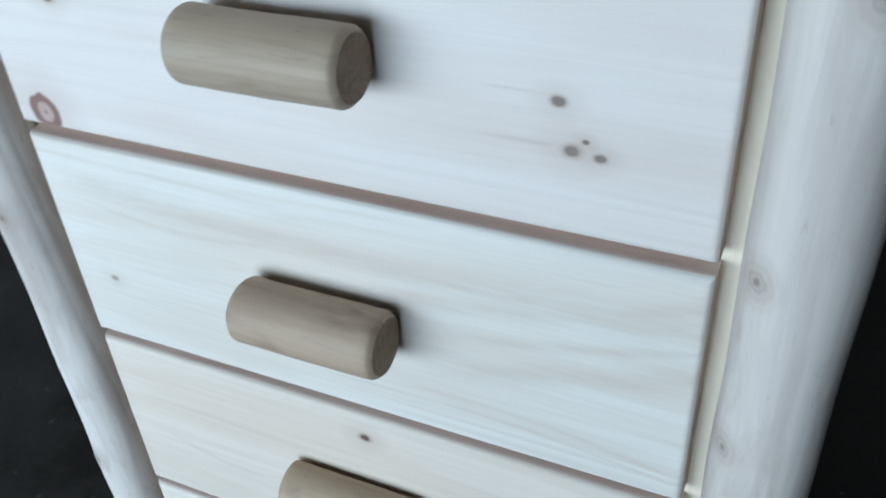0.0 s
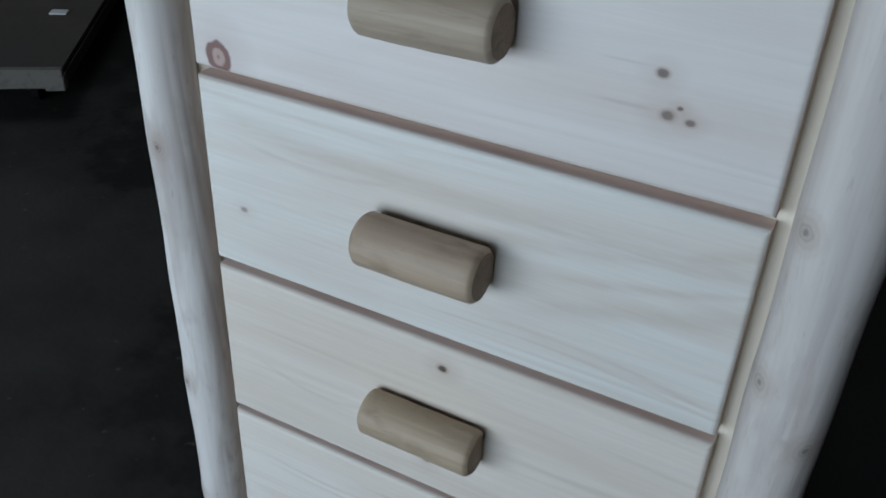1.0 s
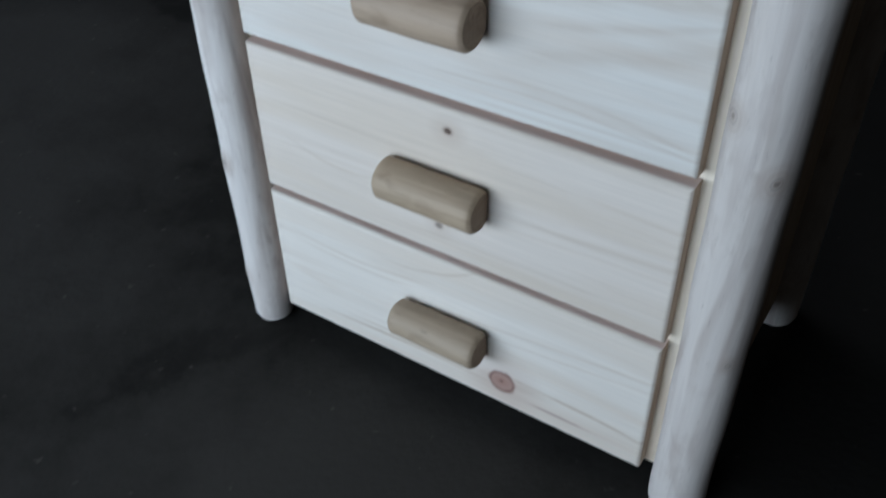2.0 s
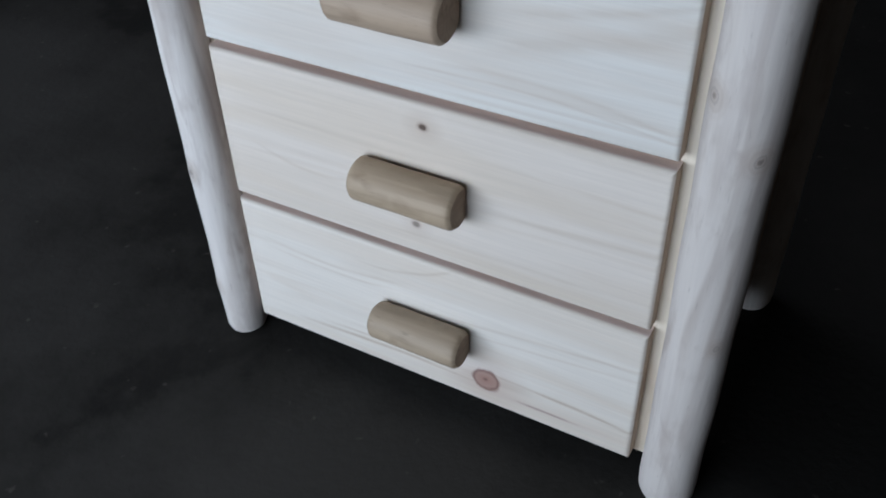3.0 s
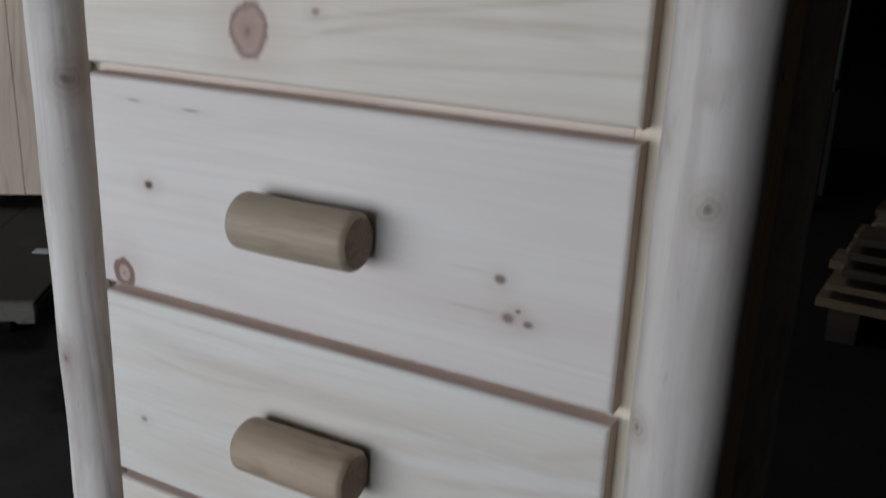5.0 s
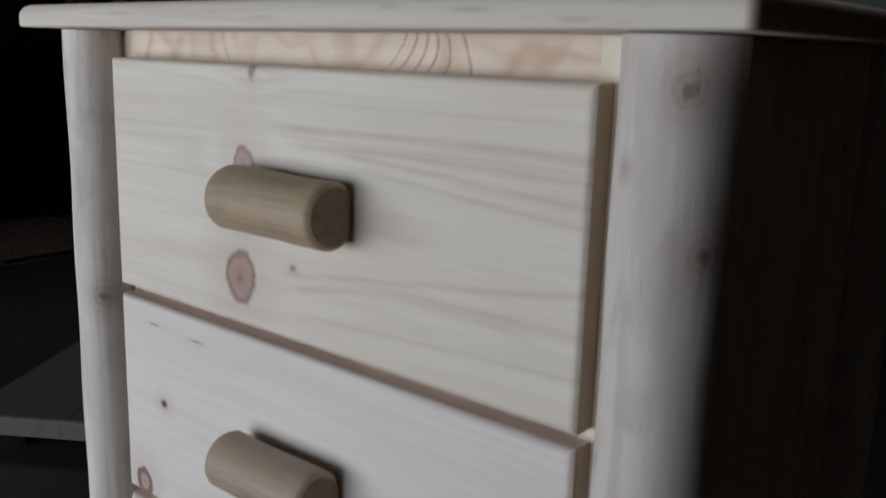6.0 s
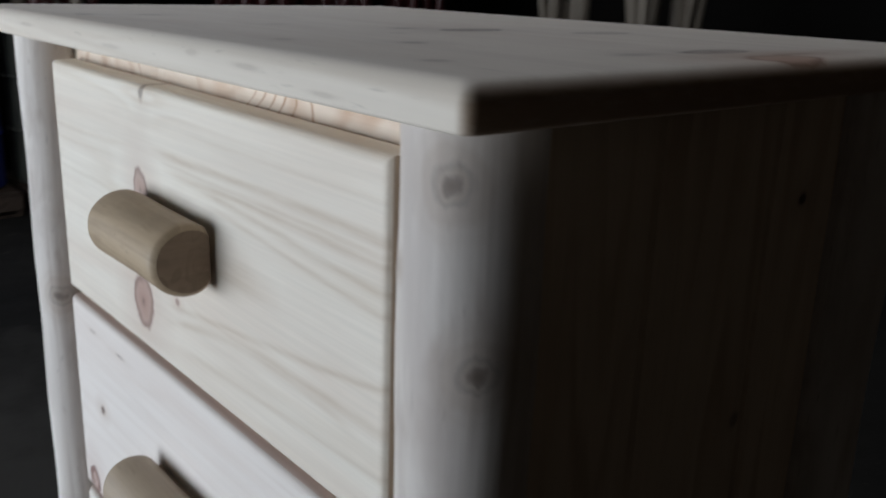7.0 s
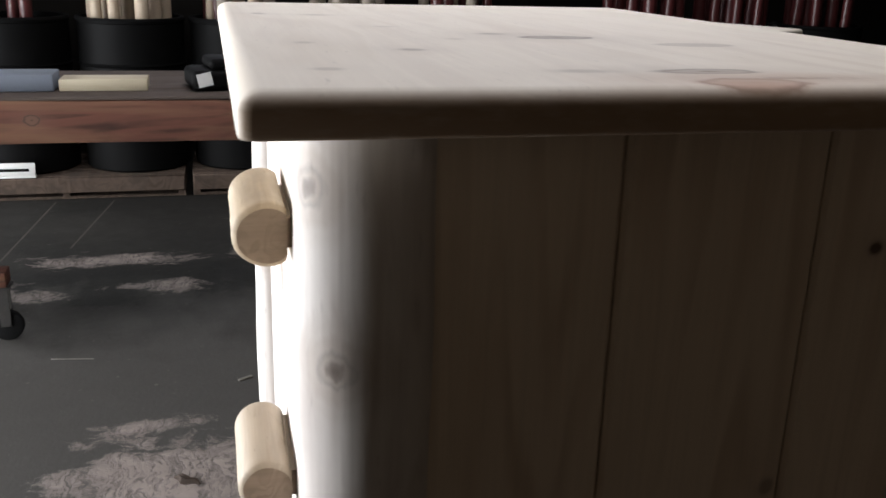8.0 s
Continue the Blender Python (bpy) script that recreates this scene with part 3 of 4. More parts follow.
def floor_material():
    """Dark worn concrete with pale peeled and dust-covered islands; lit and shaded areas are painted in."""
    mat, nt, bsdf = nodes_of("workshop_concrete")
    tc = nt.nodes.new("ShaderNodeTexCoord").outputs["Object"]
    big = noise_tex(nt, tc, 1.3, 5.0, 0.6)
    fine = noise_tex(nt, tc, 55.0, 4.0, 0.65)
    mid = noise_tex(nt, tc, 9.0, 4.0, 0.6)
    col = mix(nt, big, (0.0130, 0.0120, 0.0104), (0.033, 0.0306, 0.0267))
    col = mix(nt, math_node(nt, "MULTIPLY", fine, 0.4), col, (0.009, 0.0087, 0.0083))
    # the brighter floor between bench and chest is light painted into the concrete
    lit_area = vec_node(nt, "LENGTH", vec_node(nt, "MULTIPLY", vec_node(nt, "SUBTRACT", tc, (-1.3, -0.5, 0)), (0.75, 0.6, 0)))
    lit_area = math_node(nt, "ADD", lit_area, math_node(nt, "MULTIPLY", math_node(nt, "SUBTRACT", noise_tex(nt, tc, 2.3, 5.0, 0.65), 0.5), 1.6))
    # a second painted pool of light, right before the chest
    lit = vec_node(nt, "LENGTH", vec_node(nt, "MULTIPLY", vec_node(nt, "SUBTRACT", tc, (0.35, -0.22, 0)), (1.9, 2.6, 0)))
    lit = math_node(nt, "ADD", lit, math_node(nt, "MULTIPLY", math_node(nt, "SUBTRACT", noise_tex(nt, tc, 3.1, 5.0, 0.65), 0.5), 1.4))
    lit_area = math_node(nt, "MINIMUM", lit_area, lit)
    col = mix(nt, ramp(nt, lit_area, [(0.55, (0.75, 0.75, 0.75)), (1.0, (0, 0, 0))]).outputs[0], col, (0.050, 0.0475, 0.043))
    # dark blotches beyond these areas paint the far floor's shade
    shaded = ramp(nt, noise_tex(nt, vec_node(nt, "MULTIPLY", tc, (0.8, 0.5, 1.0)), 1.1, 4.0, 0.6), [(0.42, (0, 0, 0)), (0.6, (1, 1, 1))]).outputs[0]
    col = mix(nt, math_node(nt, "MULTIPLY", math_node(nt, "MULTIPLY", shaded, 0.75), ramp(nt, lit_area, [(0.9, (0, 0, 0)), (1.3, (1, 1, 1))]).outputs[0]), col, (0.010, 0.0095, 0.0085))
    specks = ramp(nt, noise_tex(nt, tc, 38.0, 2.0), [(0.70, (0, 0, 0)), (0.76, (1, 1, 1))]).outputs[0]
    col = mix(nt, math_node(nt, "MULTIPLY", specks, 0.18), col, (0.22, 0.20, 0.17))
    warp = noise_tex(nt, tc, 6.0, 3.0, 0.6)
    bent = nt.nodes.new("ShaderNodeCombineXYZ")
    nt.links.new(math_node(nt, "MULTIPLY", warp, 0.16), bent.inputs[0])
    nt.links.new(math_node(nt, "MULTIPLY", mid, 0.10), bent.inputs[1])
    swirl = vec_node(nt, "ADD", tc, bent.outputs[0])
    edge = noise_tex(nt, vec_node(nt, "MULTIPLY", swirl, (1.0, 0.7, 1.0)), 4.5, 6.0, 0.62, 0.5)
    total = None
    for x, y, sx, sy, gain in ((-3.00, -0.52, 0.10, 0.36, 1.15), (-2.64, -0.34, 0.08, 0.22, 1.0), (-3.03, 0.05, 0.10, 0.09, 0.85), (-2.56, -0.76, 0.10, 0.10, 0.66), (-1.12, -0.20, 0.23, 0.27, 1.30), (-1.43, -0.28, 0.06, 0.20, 0.85),
                               (-3.55, 0.40, 0.35, 0.35, 0.9), (-2.6, -1.3, 0.3, 0.4, 0.7)):
        d = vec_node(nt, "LENGTH", vec_node(nt, "MULTIPLY", vec_node(nt, "SUBTRACT", tc, (x, y, 0)), (1 / sx, 1 / sy, 0)))
        g = math_node(nt, "MULTIPLY", math_node(nt, "EXPONENT", math_node(nt, "MULTIPLY", math_node(nt, "MULTIPLY", d, d), -1.0)), gain)
        total = g if total is None else math_node(nt, "MAXIMUM", total, g)
    field = math_node(nt, "ADD", math_node(nt, "MULTIPLY", total, 0.52), math_node(nt, "SUBTRACT", edge, 0.5))
    crumb = noise_tex(nt, vec_node(nt, "MULTIPLY", swirl, (2.4, 1.0, 1.0)), 9.0, 6.0, 0.68, 0.9)
    field = math_node(nt, "ADD", field, math_node(nt, "MULTIPLY", math_node(nt, "SUBTRACT", crumb, 0.5), 0.85))
    isle = ramp(nt, field, [(0.22, (0, 0, 0)), (0.31, (0.55, 0.55, 0.55)), (0.50, (1, 1, 1))]).outputs[0]
    brushed = ramp(nt, noise_tex(nt, vec_node(nt, "MULTIPLY", swirl, (1.0, 3.0, 1.0)), 15.0, 4.0, 0.6, 1.4), [(0.36, (0.30, 0.30, 0.30)), (0.52, (1, 1, 1))]).outputs[0]
    isle = math_node(nt, "MULTIPLY", math_node(nt, "MULTIPLY", isle, brushed), ramp(nt, total, [(0.04, (0, 0, 0)), (0.16, (1, 1, 1))]).outputs[0])
    dust = mix(nt, mid, (0.13, 0.108, 0.096), (0.28, 0.235, 0.21))
    col = mix(nt, math_node(nt, "MULTIPLY", isle, 0.85), col, dust)
    for x0, y0, x1, y1 in ((-4.06, -0.612, -3.20, -0.730), (-4.05, -0.912, -3.05, -1.000)):
        dx, dy = x1 - x0, y1 - y0
        size = math.hypot(dx, dy)
        xyz = nt.nodes.new("ShaderNodeSeparateXYZ")
        nt.links.new(vec_node(nt, "SUBTRACT", tc, ((x0 + x1) / 2, (y0 + y1) / 2, 0)), xyz.inputs[0])
        side = math_node(nt, "ABSOLUTE", math_node(nt, "ADD", math_node(nt, "MULTIPLY", xyz.outputs[0], -dy / size), math_node(nt, "MULTIPLY", xyz.outputs[1], dx / size)))
        far = math_node(nt, "ABSOLUTE", math_node(nt, "ADD", math_node(nt, "MULTIPLY", xyz.outputs[0], dx / size), math_node(nt, "MULTIPLY", xyz.outputs[1], dy / size)))
        scratch = math_node(nt, "MULTIPLY", math_node(nt, "LESS_THAN", side, 0.0045), math_node(nt, "LESS_THAN", far, size / 2))
        col = mix(nt, math_node(nt, "MULTIPLY", scratch, mid), col, (0.085, 0.073, 0.062))
    bsdf.inputs["Specular IOR Level"].default_value = 0.12
    nt.links.new(col, bsdf.inputs["Base Color"])
    nt.links.new(math_node(nt, "ADD", math_node(nt, "MULTIPLY", isle, 0.3), math_node(nt, "ADD", math_node(nt, "MULTIPLY", mid, 0.25), 0.62)), bsdf.inputs["Roughness"])
    b = nt.nodes.new("ShaderNodeBump")
    b.inputs["Strength"].default_value, b.inputs["Distance"].default_value = 0.35, 0.006
    nt.links.new(math_node(nt, "ADD", math_node(nt, "MULTIPLY", fine, 0.5), isle), b.inputs["Height"])
    nt.links.new(b.outputs[0], bsdf.inputs["Normal"])
    return mat


# ---- the shell of the workshop ----
X0, X1, Y1, H = -5.6, 3.6, 5.6, 4.2
ground_bm = bmesh.new()
bmesh.ops.create_grid(ground_bm, x_segments=2, y_segments=2, size=400)
tagged(part("ground", ground_bm, ground_mat), "grey gravel yard outside the workshop", "ground", kind="structure").location.z = -0.03
tagged(part("floor", box(X0, X1, DOOR_Y - 0.2, Y1, -0.2, 0.0), floor_material()), "dark worn concrete floor with pale peeled patches", "floor", kind="structure")
shell = [("wall_west_a", (X0 - 0.2, X0, DOOR_Y - 0.2, WEST_OPENING[0], 0, H)), ("wall_west_b", (X0 - 0.2, X0, WEST_OPENING[1], Y1 + 0.2, 0, H)),
         ("wall_west_c", (X0 - 0.2, X0, WEST_OPENING[0], WEST_OPENING[1], 0, WEST_OPENING[2])), ("wall_west_d", (X0 - 0.2, X0, WEST_OPENING[0], WEST_OPENING[1], WEST_OPENING[3], H)), ("wall_east", (X1, X1 + 0.2, DOOR_Y - 0.2, Y1 + 0.2, 0, H)), ("wall_north", (X0, X1, Y1, Y1 + 0.2, 0, H)),
         ("wall_south_a", (X0, DOOR[0], DOOR_Y - 0.2, DOOR_Y, 0, H)), ("wall_south_b", (DOOR[1], X1, DOOR_Y - 0.2, DOOR_Y, 0, H)), ("wall_south_c", (DOOR[0], DOOR[1], DOOR_Y - 0.2, DOOR_Y, DOOR[2], H))]
# two unseen walls get a paler brown that reflects light onto the chest's side
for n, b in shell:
    tagged(part(n, box(*b), bounce_wall if n in ("wall_east", "wall_south_b") else wall_paint, smooth=False), "unseen workshop wall, brown to bounce light onto the chest" if n in ("wall_east", "wall_south_b") else "dark painted workshop wall", "wall", kind="structure")
# the ceiling is left open where the added overhead lamp shines through
ceiling_bm = bmesh.new()
for x0, x1, y0, y1 in ((X0 - 0.2, ROOF_OPENING[0], DOOR_Y - 0.2, Y1 + 0.2), (ROOF_OPENING[1], X1 + 0.2, DOOR_Y - 0.2, Y1 + 0.2),
                       (ROOF_OPENING[0], ROOF_OPENING[1], DOOR_Y - 0.2, ROOF_OPENING[2]), (ROOF_OPENING[0], ROOF_OPENING[1], ROOF_OPENING[3], Y1 + 0.2)):
    add_box(ceiling_bm, x0, x1, y0, y1, H, H + 0.15)
tagged(part("ceiling", ceiling_bm, ceiling_paint, smooth=False), "dark workshop ceiling", "ceiling", kind="structure")


# ---- the log chest of drawers ----
XL, W = -0.009, 0.5715               # the drawers' ends
TILT = 0.0060                        # the hand-fitted top rises a little to one side
TOPS = (1.2225, 0.971, 0.734, 0.499, 0.271)
LOW = 0.051
GAP = 0.0105
DEPTH = 0.455


def post_mesh(cx, cy, seed, knots, height, fat=0.0, lean=0.0, radius=0.0360):
    prof = [(radius - 0.010, 0.0), (radius - 0.004, 0.003), (radius - 0.0005, 0.012)]
    prof += [(radius + 0.0006 * math.sin(k * 0.7 + seed) + fat * k / 60, 0.012 + (height - 0.012) * k / 60) for k in range(1, 61)]
    bumps = [(x - cx, y - cy, z, 0.016, 0.0014) for x, y, z, _ in knots]
    tilt = Matrix.Shear("XY", 4, (lean, 0.0))
    return lathe(bmesh.new(), prof, 36, Matrix.Translation((cx, cy, 0)) @ tilt, 0.0010, seed, 3.0, True, bumps, 0.7)


HANDLES = ((0.216, 0.353, -0.0217, 1.1080, 0.0285), (0.211, 0.342, -0.0268, 0.8590, 0.0270), (0.2065, 0.3395, -0.0255, 0.6225, 0.0281),
           (0.2065, 0.3440, -0.0175, 0.3880, 0.0276), (0.215, 0.347, -0.0208, 0.1620, 0.0258))     # x from, x to, axis y, axis z, radius


def handle_mesh(x0, x1, yc, zc, r, seed):
    prof = [(r - 0.0050, 0.0), (r - 0.0042, 0.0002), (r - 0.0008, 0.0036), (r, 0.0056)]
    length = x1 - x0
    prof += [(r, 0.0056 + (length - 0.0112) * k / 14) for k in range(1, 14)]
    prof += [(r, length - 0.0056), (r - 0.0008, length - 0.0036), (r - 0.0042, length - 0.0002), (r - 0.0050, length)]
    m = Matrix.Translation((x0, yc, zc)) @ pose(0, 0, 0, 0, 90, 0)
    bm = lathe(bmesh.new(), prof, 32, m, 0.0011, seed, 14.0)
    for v in bm.verts:
        v.co.y = min(v.co.y, -0.0048)
    add_box(bm, x0 + 0.010, x1 - 0.010, -0.006, 0.0004, zc - 0.014, zc + 0.012)
    return bm


def drawer_mesh(z0, z1):
    bm = box(XL, W, 0.0, 0.0245, z0, z1)
    front = [e for e in bm.edges if all(v.co.y < 0.001 for v in e.verts)]
    bmesh.ops.bevel(bm, geom=front, offset=0.0070, segments=4, profile=0.5, affect="EDGES")
    return bm


def rounded_slab(x0, x1, y0, y1, z0, z1, corner=0.007, top=0.0115, foot=0.0025):
    """A board with a big round on its upper edge and a small one below."""
    bm = bmesh.new()
    prof = [(foot * (1 - math.sin(a)), z0 + foot * (1 - math.cos(a))) for a in [k * math.pi / 6 for k in range(4)]]
    prof += [(top * (1 - math.cos(a)), z1 - top * (1 - math.sin(a))) for a in [k * math.pi / 12 for k in range(7)]]
    rings = []
    for inset, z in prof:
        ring = []
        for cx, cy, a0 in ((x1, y1, 0), (x0, y1, 90), (x0, y0, 180), (x1, y0, 270)):
            sx, sy = (-1 if cx == x1 else 1), (-1 if cy == y1 else 1)
            for k in range(4):
                a = radians(a0 + 30 * k)
                ring.append(bm.verts.new((cx + sx * (corner + inset) + corner * math.cos(a), cy + sy * (corner + inset) + corner * math.sin(a), z)))
        rings.append(ring)
    n = len(rings[0])
    for a, b in zip(rings, rings[1:]):
        for k in range(n):
            bm.faces.new((a[k], a[(k + 1) % n], b[(k + 1) % n], b[k]))
    bm.faces.new(list(reversed(rings[0])))
    bm.faces.new(rings[-1])
    return bm


def log_chest(label, tops, low, top_z):
    """A chest with one drawer for each height in tops; its front is at y = 0."""
    chest = thing("log_chest", label, "chest of drawers")
    for i, z1 in enumerate(tops):
        z0 = tops[i + 1] + GAP if i < len(tops) - 1 else low
        front = part("drawer", drawer_mesh(z0, z1), drawer_wood[i], chest)
        front.data.materials.append(edge_wood)
        front.data.materials.append(shaded_end_wood)
        for f in front.data.polygons:
            f.material_index = 2 if f.normal.x > 0.9 else 1 if f.normal.y > -0.3 and (i or f.normal.z < 0.1) else 0
        x0, x1, yc, zc, r = HANDLES[i]
        handle = part("handle", handle_mesh(x0, x1, yc, zc if tops is TOPS else (z0 + z1) / 2, r, 3.0 + 5 * i), handle_wood[i], front, "half-round peeled log handle, tan")
        handle.data.materials.append(end_grain)
        for f in handle.data.polygons:
            f.material_index = 1 if abs(f.normal.x) > 0.85 else 0
    under = top_z - 0.0228
    slab = rounded_slab(-0.101, 0.692, -0.050, 0.475, under, top_z)
    for v in slab.verts:
        v.co.z += TILT * (v.co.x - 0.30)
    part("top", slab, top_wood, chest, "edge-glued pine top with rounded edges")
    for (cx, cy), mat, ks, s in (((0.6220, 0.0175), 0, post_r_knots, 1.7), ((-0.0565, 0.0140), 1, post_l_knots, 5.2), ((0.6225, 0.425), 2, [], 9.4), ((-0.0600, 0.425), 3, [], 12.9)):
        part("post", post_mesh(cx, cy, s, ks, under - 0.0008 + TILT * (cx - 0.04 - 0.30), (0.003, 0.0, 0.0, 0.0)[mat], -0.0065 if mat == 1 else 0.0, 0.0312 if mat == 1 else 0.0360), post_wood[mat], chest, "peeled log corner post")
    rail = box(-0.0135, 0.5595, 0.0292, 0.045, tops[0] - 0.05, under - 0.0006)
    for v in rail.verts:
        v.co.z += TILT * (v.co.x - 0.30) if v.co.z > under - 0.01 else 0.0
    part("rail", rail, rail_wood, chest, "orange heart pine rail under the top")
    for x0, x1, y0 in ((-0.045, -0.0140, 0.034), (0.560, 0.598, 0.0228)):
        part("stile", box(x0, x1, y0, 0.044, low - 0.004, under - 0.0008 + TILT * (x0 - 0.30), 0.0006, 1), stile_wood, chest)
    for z in tops[1:]:
        part("divider", box(-0.0135, 0.5597, 0.0225, 0.0440, z + 0.0004, z + GAP - 0.0004), divider_wood, chest)
    part("bottom_panel", box(-0.01, 0.58, 0.0262, DEPTH - 0.02, low + 0.001, low + 0.017), edge_wood, chest)
    part("back_panel", box(-0.01, 0.58, DEPTH - 0.012, DEPTH, low + 0.001, under - 0.006), edge_wood, chest)
    for xa, xb in ((0.600, 0.6155), (-0.0620, -0.0465)):
        panel = part("side_panel", box(xa, xb, 0.05, 0.40, low + 0.006, under - 0.006), edge_wood, chest, "tongue-and-groove pine side panel")
        outer = xb if xa > 0 else xa - 0.0085
        for y0, y1 in ((0.040, 0.169), (0.169, 0.303), (0.303, 0.405)):
            bm = box(outer, outer + 0.0085, y0 + 0.0006, y1 - 0.0006, low + 0.004, under - 0.0008 + TILT * (xa - 0.30))
            bmesh.ops.bevel(bm, geom=[e for e in bm.edges if abs(e.verts[0].co.z - e.verts[1].co.z) > 0.2], offset=0.003, segments=1, affect="EDGES")
            part("plank", bm, side_wood, panel, smooth=False)
    return chest


log_chest("unfinished pine chest of five drawers with peeled log posts", TOPS, LOW, 1.2755)


# ---- dollies ----
def caster(parent, x, y, top, r=0.035):
    bm = bmesh.new()
    add_box(bm, x - 0.035, x + 0.035, y - 0.03, y + 0.03, top - 0.008, top, 0.002, 1)
    add_box(bm, x - 0.022, x - 0.018, y - 0.015, y + 0.02, min(r, top - 0.04), top - 0.007, 0.001, 1)
    add_box(bm, x + 0.018, x + 0.022, y - 0.015, y + 0.02, min(r, top - 0.04), top - 0.007, 0.001, 1)
    fork = part("caster", bm, dark_metal, parent, "steel swivel caster")
    prof = [(r - 0.006, -0.013), (r, -0.009), (r, 0.009), (r - 0.006, 0.013)]
    part("wheel", lathe(bmesh.new(), prof, 20, Matrix.Translation((x, y + 0.003, r)) @ pose(0, 0, 0, 0, 90, 0)), rubber, fork, "black rubber wheel")


def dolly(m, width, depth, top, group):
    d = thing("furniture_dolly", "flat dark furniture dolly with worn pale edge", "dolly", m, group)
    zt = top - 0.055
    n = 2
    for k in range(n):
        x0 = -width + width * k / n
        part("deck_board", box(x0 + 0.001, x0 + width / n - 0.001, 0.02, depth - 0.02, top - 0.018, top, 0.002, 1), dark_board, d)
    for a, b, c, e in ((-width, 0, 0, 0.02), (-width, 0, depth - 0.02, depth)):
        part("edge_rail", box(a, b, c, e, zt, top + 0.001, 0.003, 1), pale_edge, d, "worn pale edge board")
    for a, b in ((-width, -width + 0.02), (-0.02, 0)):
        part("side_rail", box(a, b, 0.0205, depth - 0.0205, zt, top - 0.019, 0.002, 1), dark_board, d)
    part("bracket", box(-0.050, 0.002, -0.002, 0.03, zt - 0.006, top - 0.018, 0.003, 1), pale_edge, d, "bent worn corner bracket")
    for x in (-0.12, -width + 0.12):
        for y in (0.15, depth - 0.15):
            caster(d, x, y, zt)
    return d


dolly(pose(-1.290, 0.870, 0, 0, 0, 34), 0.64, 1.70, 0.150, "dollies")
second = log_chest("unfinished pine log chest of four drawers on a dolly", (0.890, 0.680, 0.475, 0.271), LOW, 0.942)
second.matrix_basis = pose(-2.545, 1.884, 0.1505, 0, 0, -56)


# ---- drums, pallets and logs along the far wall ----
def pallet(m, lx, ly, group, boards=7):
    p = thing("pallet", "weathered wooden shipping pallet", "pallet", m, group)
    for y in (0.0, ly / 2 - 0.02, ly - 0.04):
        part("stringer", box(0, lx, y, y + 0.04, 0.016, 0.110, 0.002, 1), pallet_wood, p)
    w = lx / boards
    for k in range(boards):
        part("deck_board", box(k * w + 0.008, (k + 1) * w - 0.008, 0, ly, 0.1102, 0.128, 0.002, 1), pallet_wood, p)
    part("front_board", box(lx + 0.0005, lx + 0.022, 0.004, ly - 0.004, 0.040, 0.124, 0.004, 1), pallet_wood, p)
    for k in (0, boards // 2, boards - 1):
        part("base_board", box(k * w + 0.008, (k + 1) * w - 0.008, 0, ly, 0.0, 0.0158, 0.002, 1), pallet_wood, p)
    return p


def drum(m, material, label):
    d = thing("drum", label, "drum", m, "drums")
    r, h = 0.285, 0.83
    outer = [(0.27, 0.0), (r, 0.012), (r, 0.28), (r + 0.010, 0.29), (r, 0.30), (r, 0.57), (r + 0.010, 0.58), (r, 0.59), (r - 0.002, 0.80), (r - 0.012, h - 0.02)]
    inner = [(r - 0.024, h - 0.02), (r - 0.018, 0.5), (r - 0.02, 0.02), (0.01, 0.02)]
    part("body", lathe(bmesh.new(), outer + inner, 40), material, d)
    part("rim", lathe(bmesh.new(), [(r - 0.026, h - 0.022), (r + 0.004, h - 0.026), (r + 0.008, h - 0.012), (r + 0.002, h), (r - 0.018, h), (r - 0.026, h - 0.022)], 40, cap=False), material, d)
    return d


def log_in(x, y, z, length, r, lean_x, lean_y, material, name, label, seed):
    prof = [(r * 0.75, 0.0), (r, 0.012)] + [(r * (1 - 0.10 * k / 8), 0.012 + (length - 0.03) * k / 8) for k in range(1, 9)] + [(r * 0.72, length)]
    ob = part(name, lathe(bmesh.new(), prof, 12, Matrix(), r * 0.10, seed, 3.0), material)
    ob.matrix_basis = pose(x, y, z, lean_x, lean_y, seed * 50)
    return tagged(ob, label, "log", group="logs in drums")


def drum_with_logs(x, y, z, material, label, count, log_mat, log_name, log_label, length, seed, turn=0.0):
    drum(pose(x, y, z, 0, 0, turn), material, label)
    rnd = random.Random(seed)
    for k in range(count):
        ring = 0.0 if k == 0 else (0.10 if k < 6 else 0.195)
        a = k * 2.4 if k < 6 else (k - 6) * (2 * math.pi / max(1, count - 6)) + 0.3
        px, py = ring * math.cos(a), ring * math.sin(a)
        lean = 1.6 if ring < 0.15 else 1.0
        log_in(x + px, y + py, z + 0.022, length * rnd.uniform(0.78, 1.2), rnd.uniform(0.030, 0.043), -py * 10 * lean * rnd.uniform(0.2, 0.9) + rnd.uniform(-1.5, 1.5), px * 10 * lean * rnd.uniform(0.2, 0.9) + rnd.uniform(-1.5, 1.5),
               log_mat[k % len(log_mat)], log_name, log_label, seed + k * 1.7)


PZ = 0.1282
for y0, y1 in ((-2.75, -1.53), (-1.49, -0.235), (-0.195, 1.02), (1.06, 2.28), (2.32, 3.54), (3.58, 4.8)):
    pallet(pose(-4.72, y0, 0), 0.62, y1 - y0, "pallets under the drums")
pale, grey = "pale peeled log standing in a drum", "weathered grey log standing in a drum"
FX = -4.42
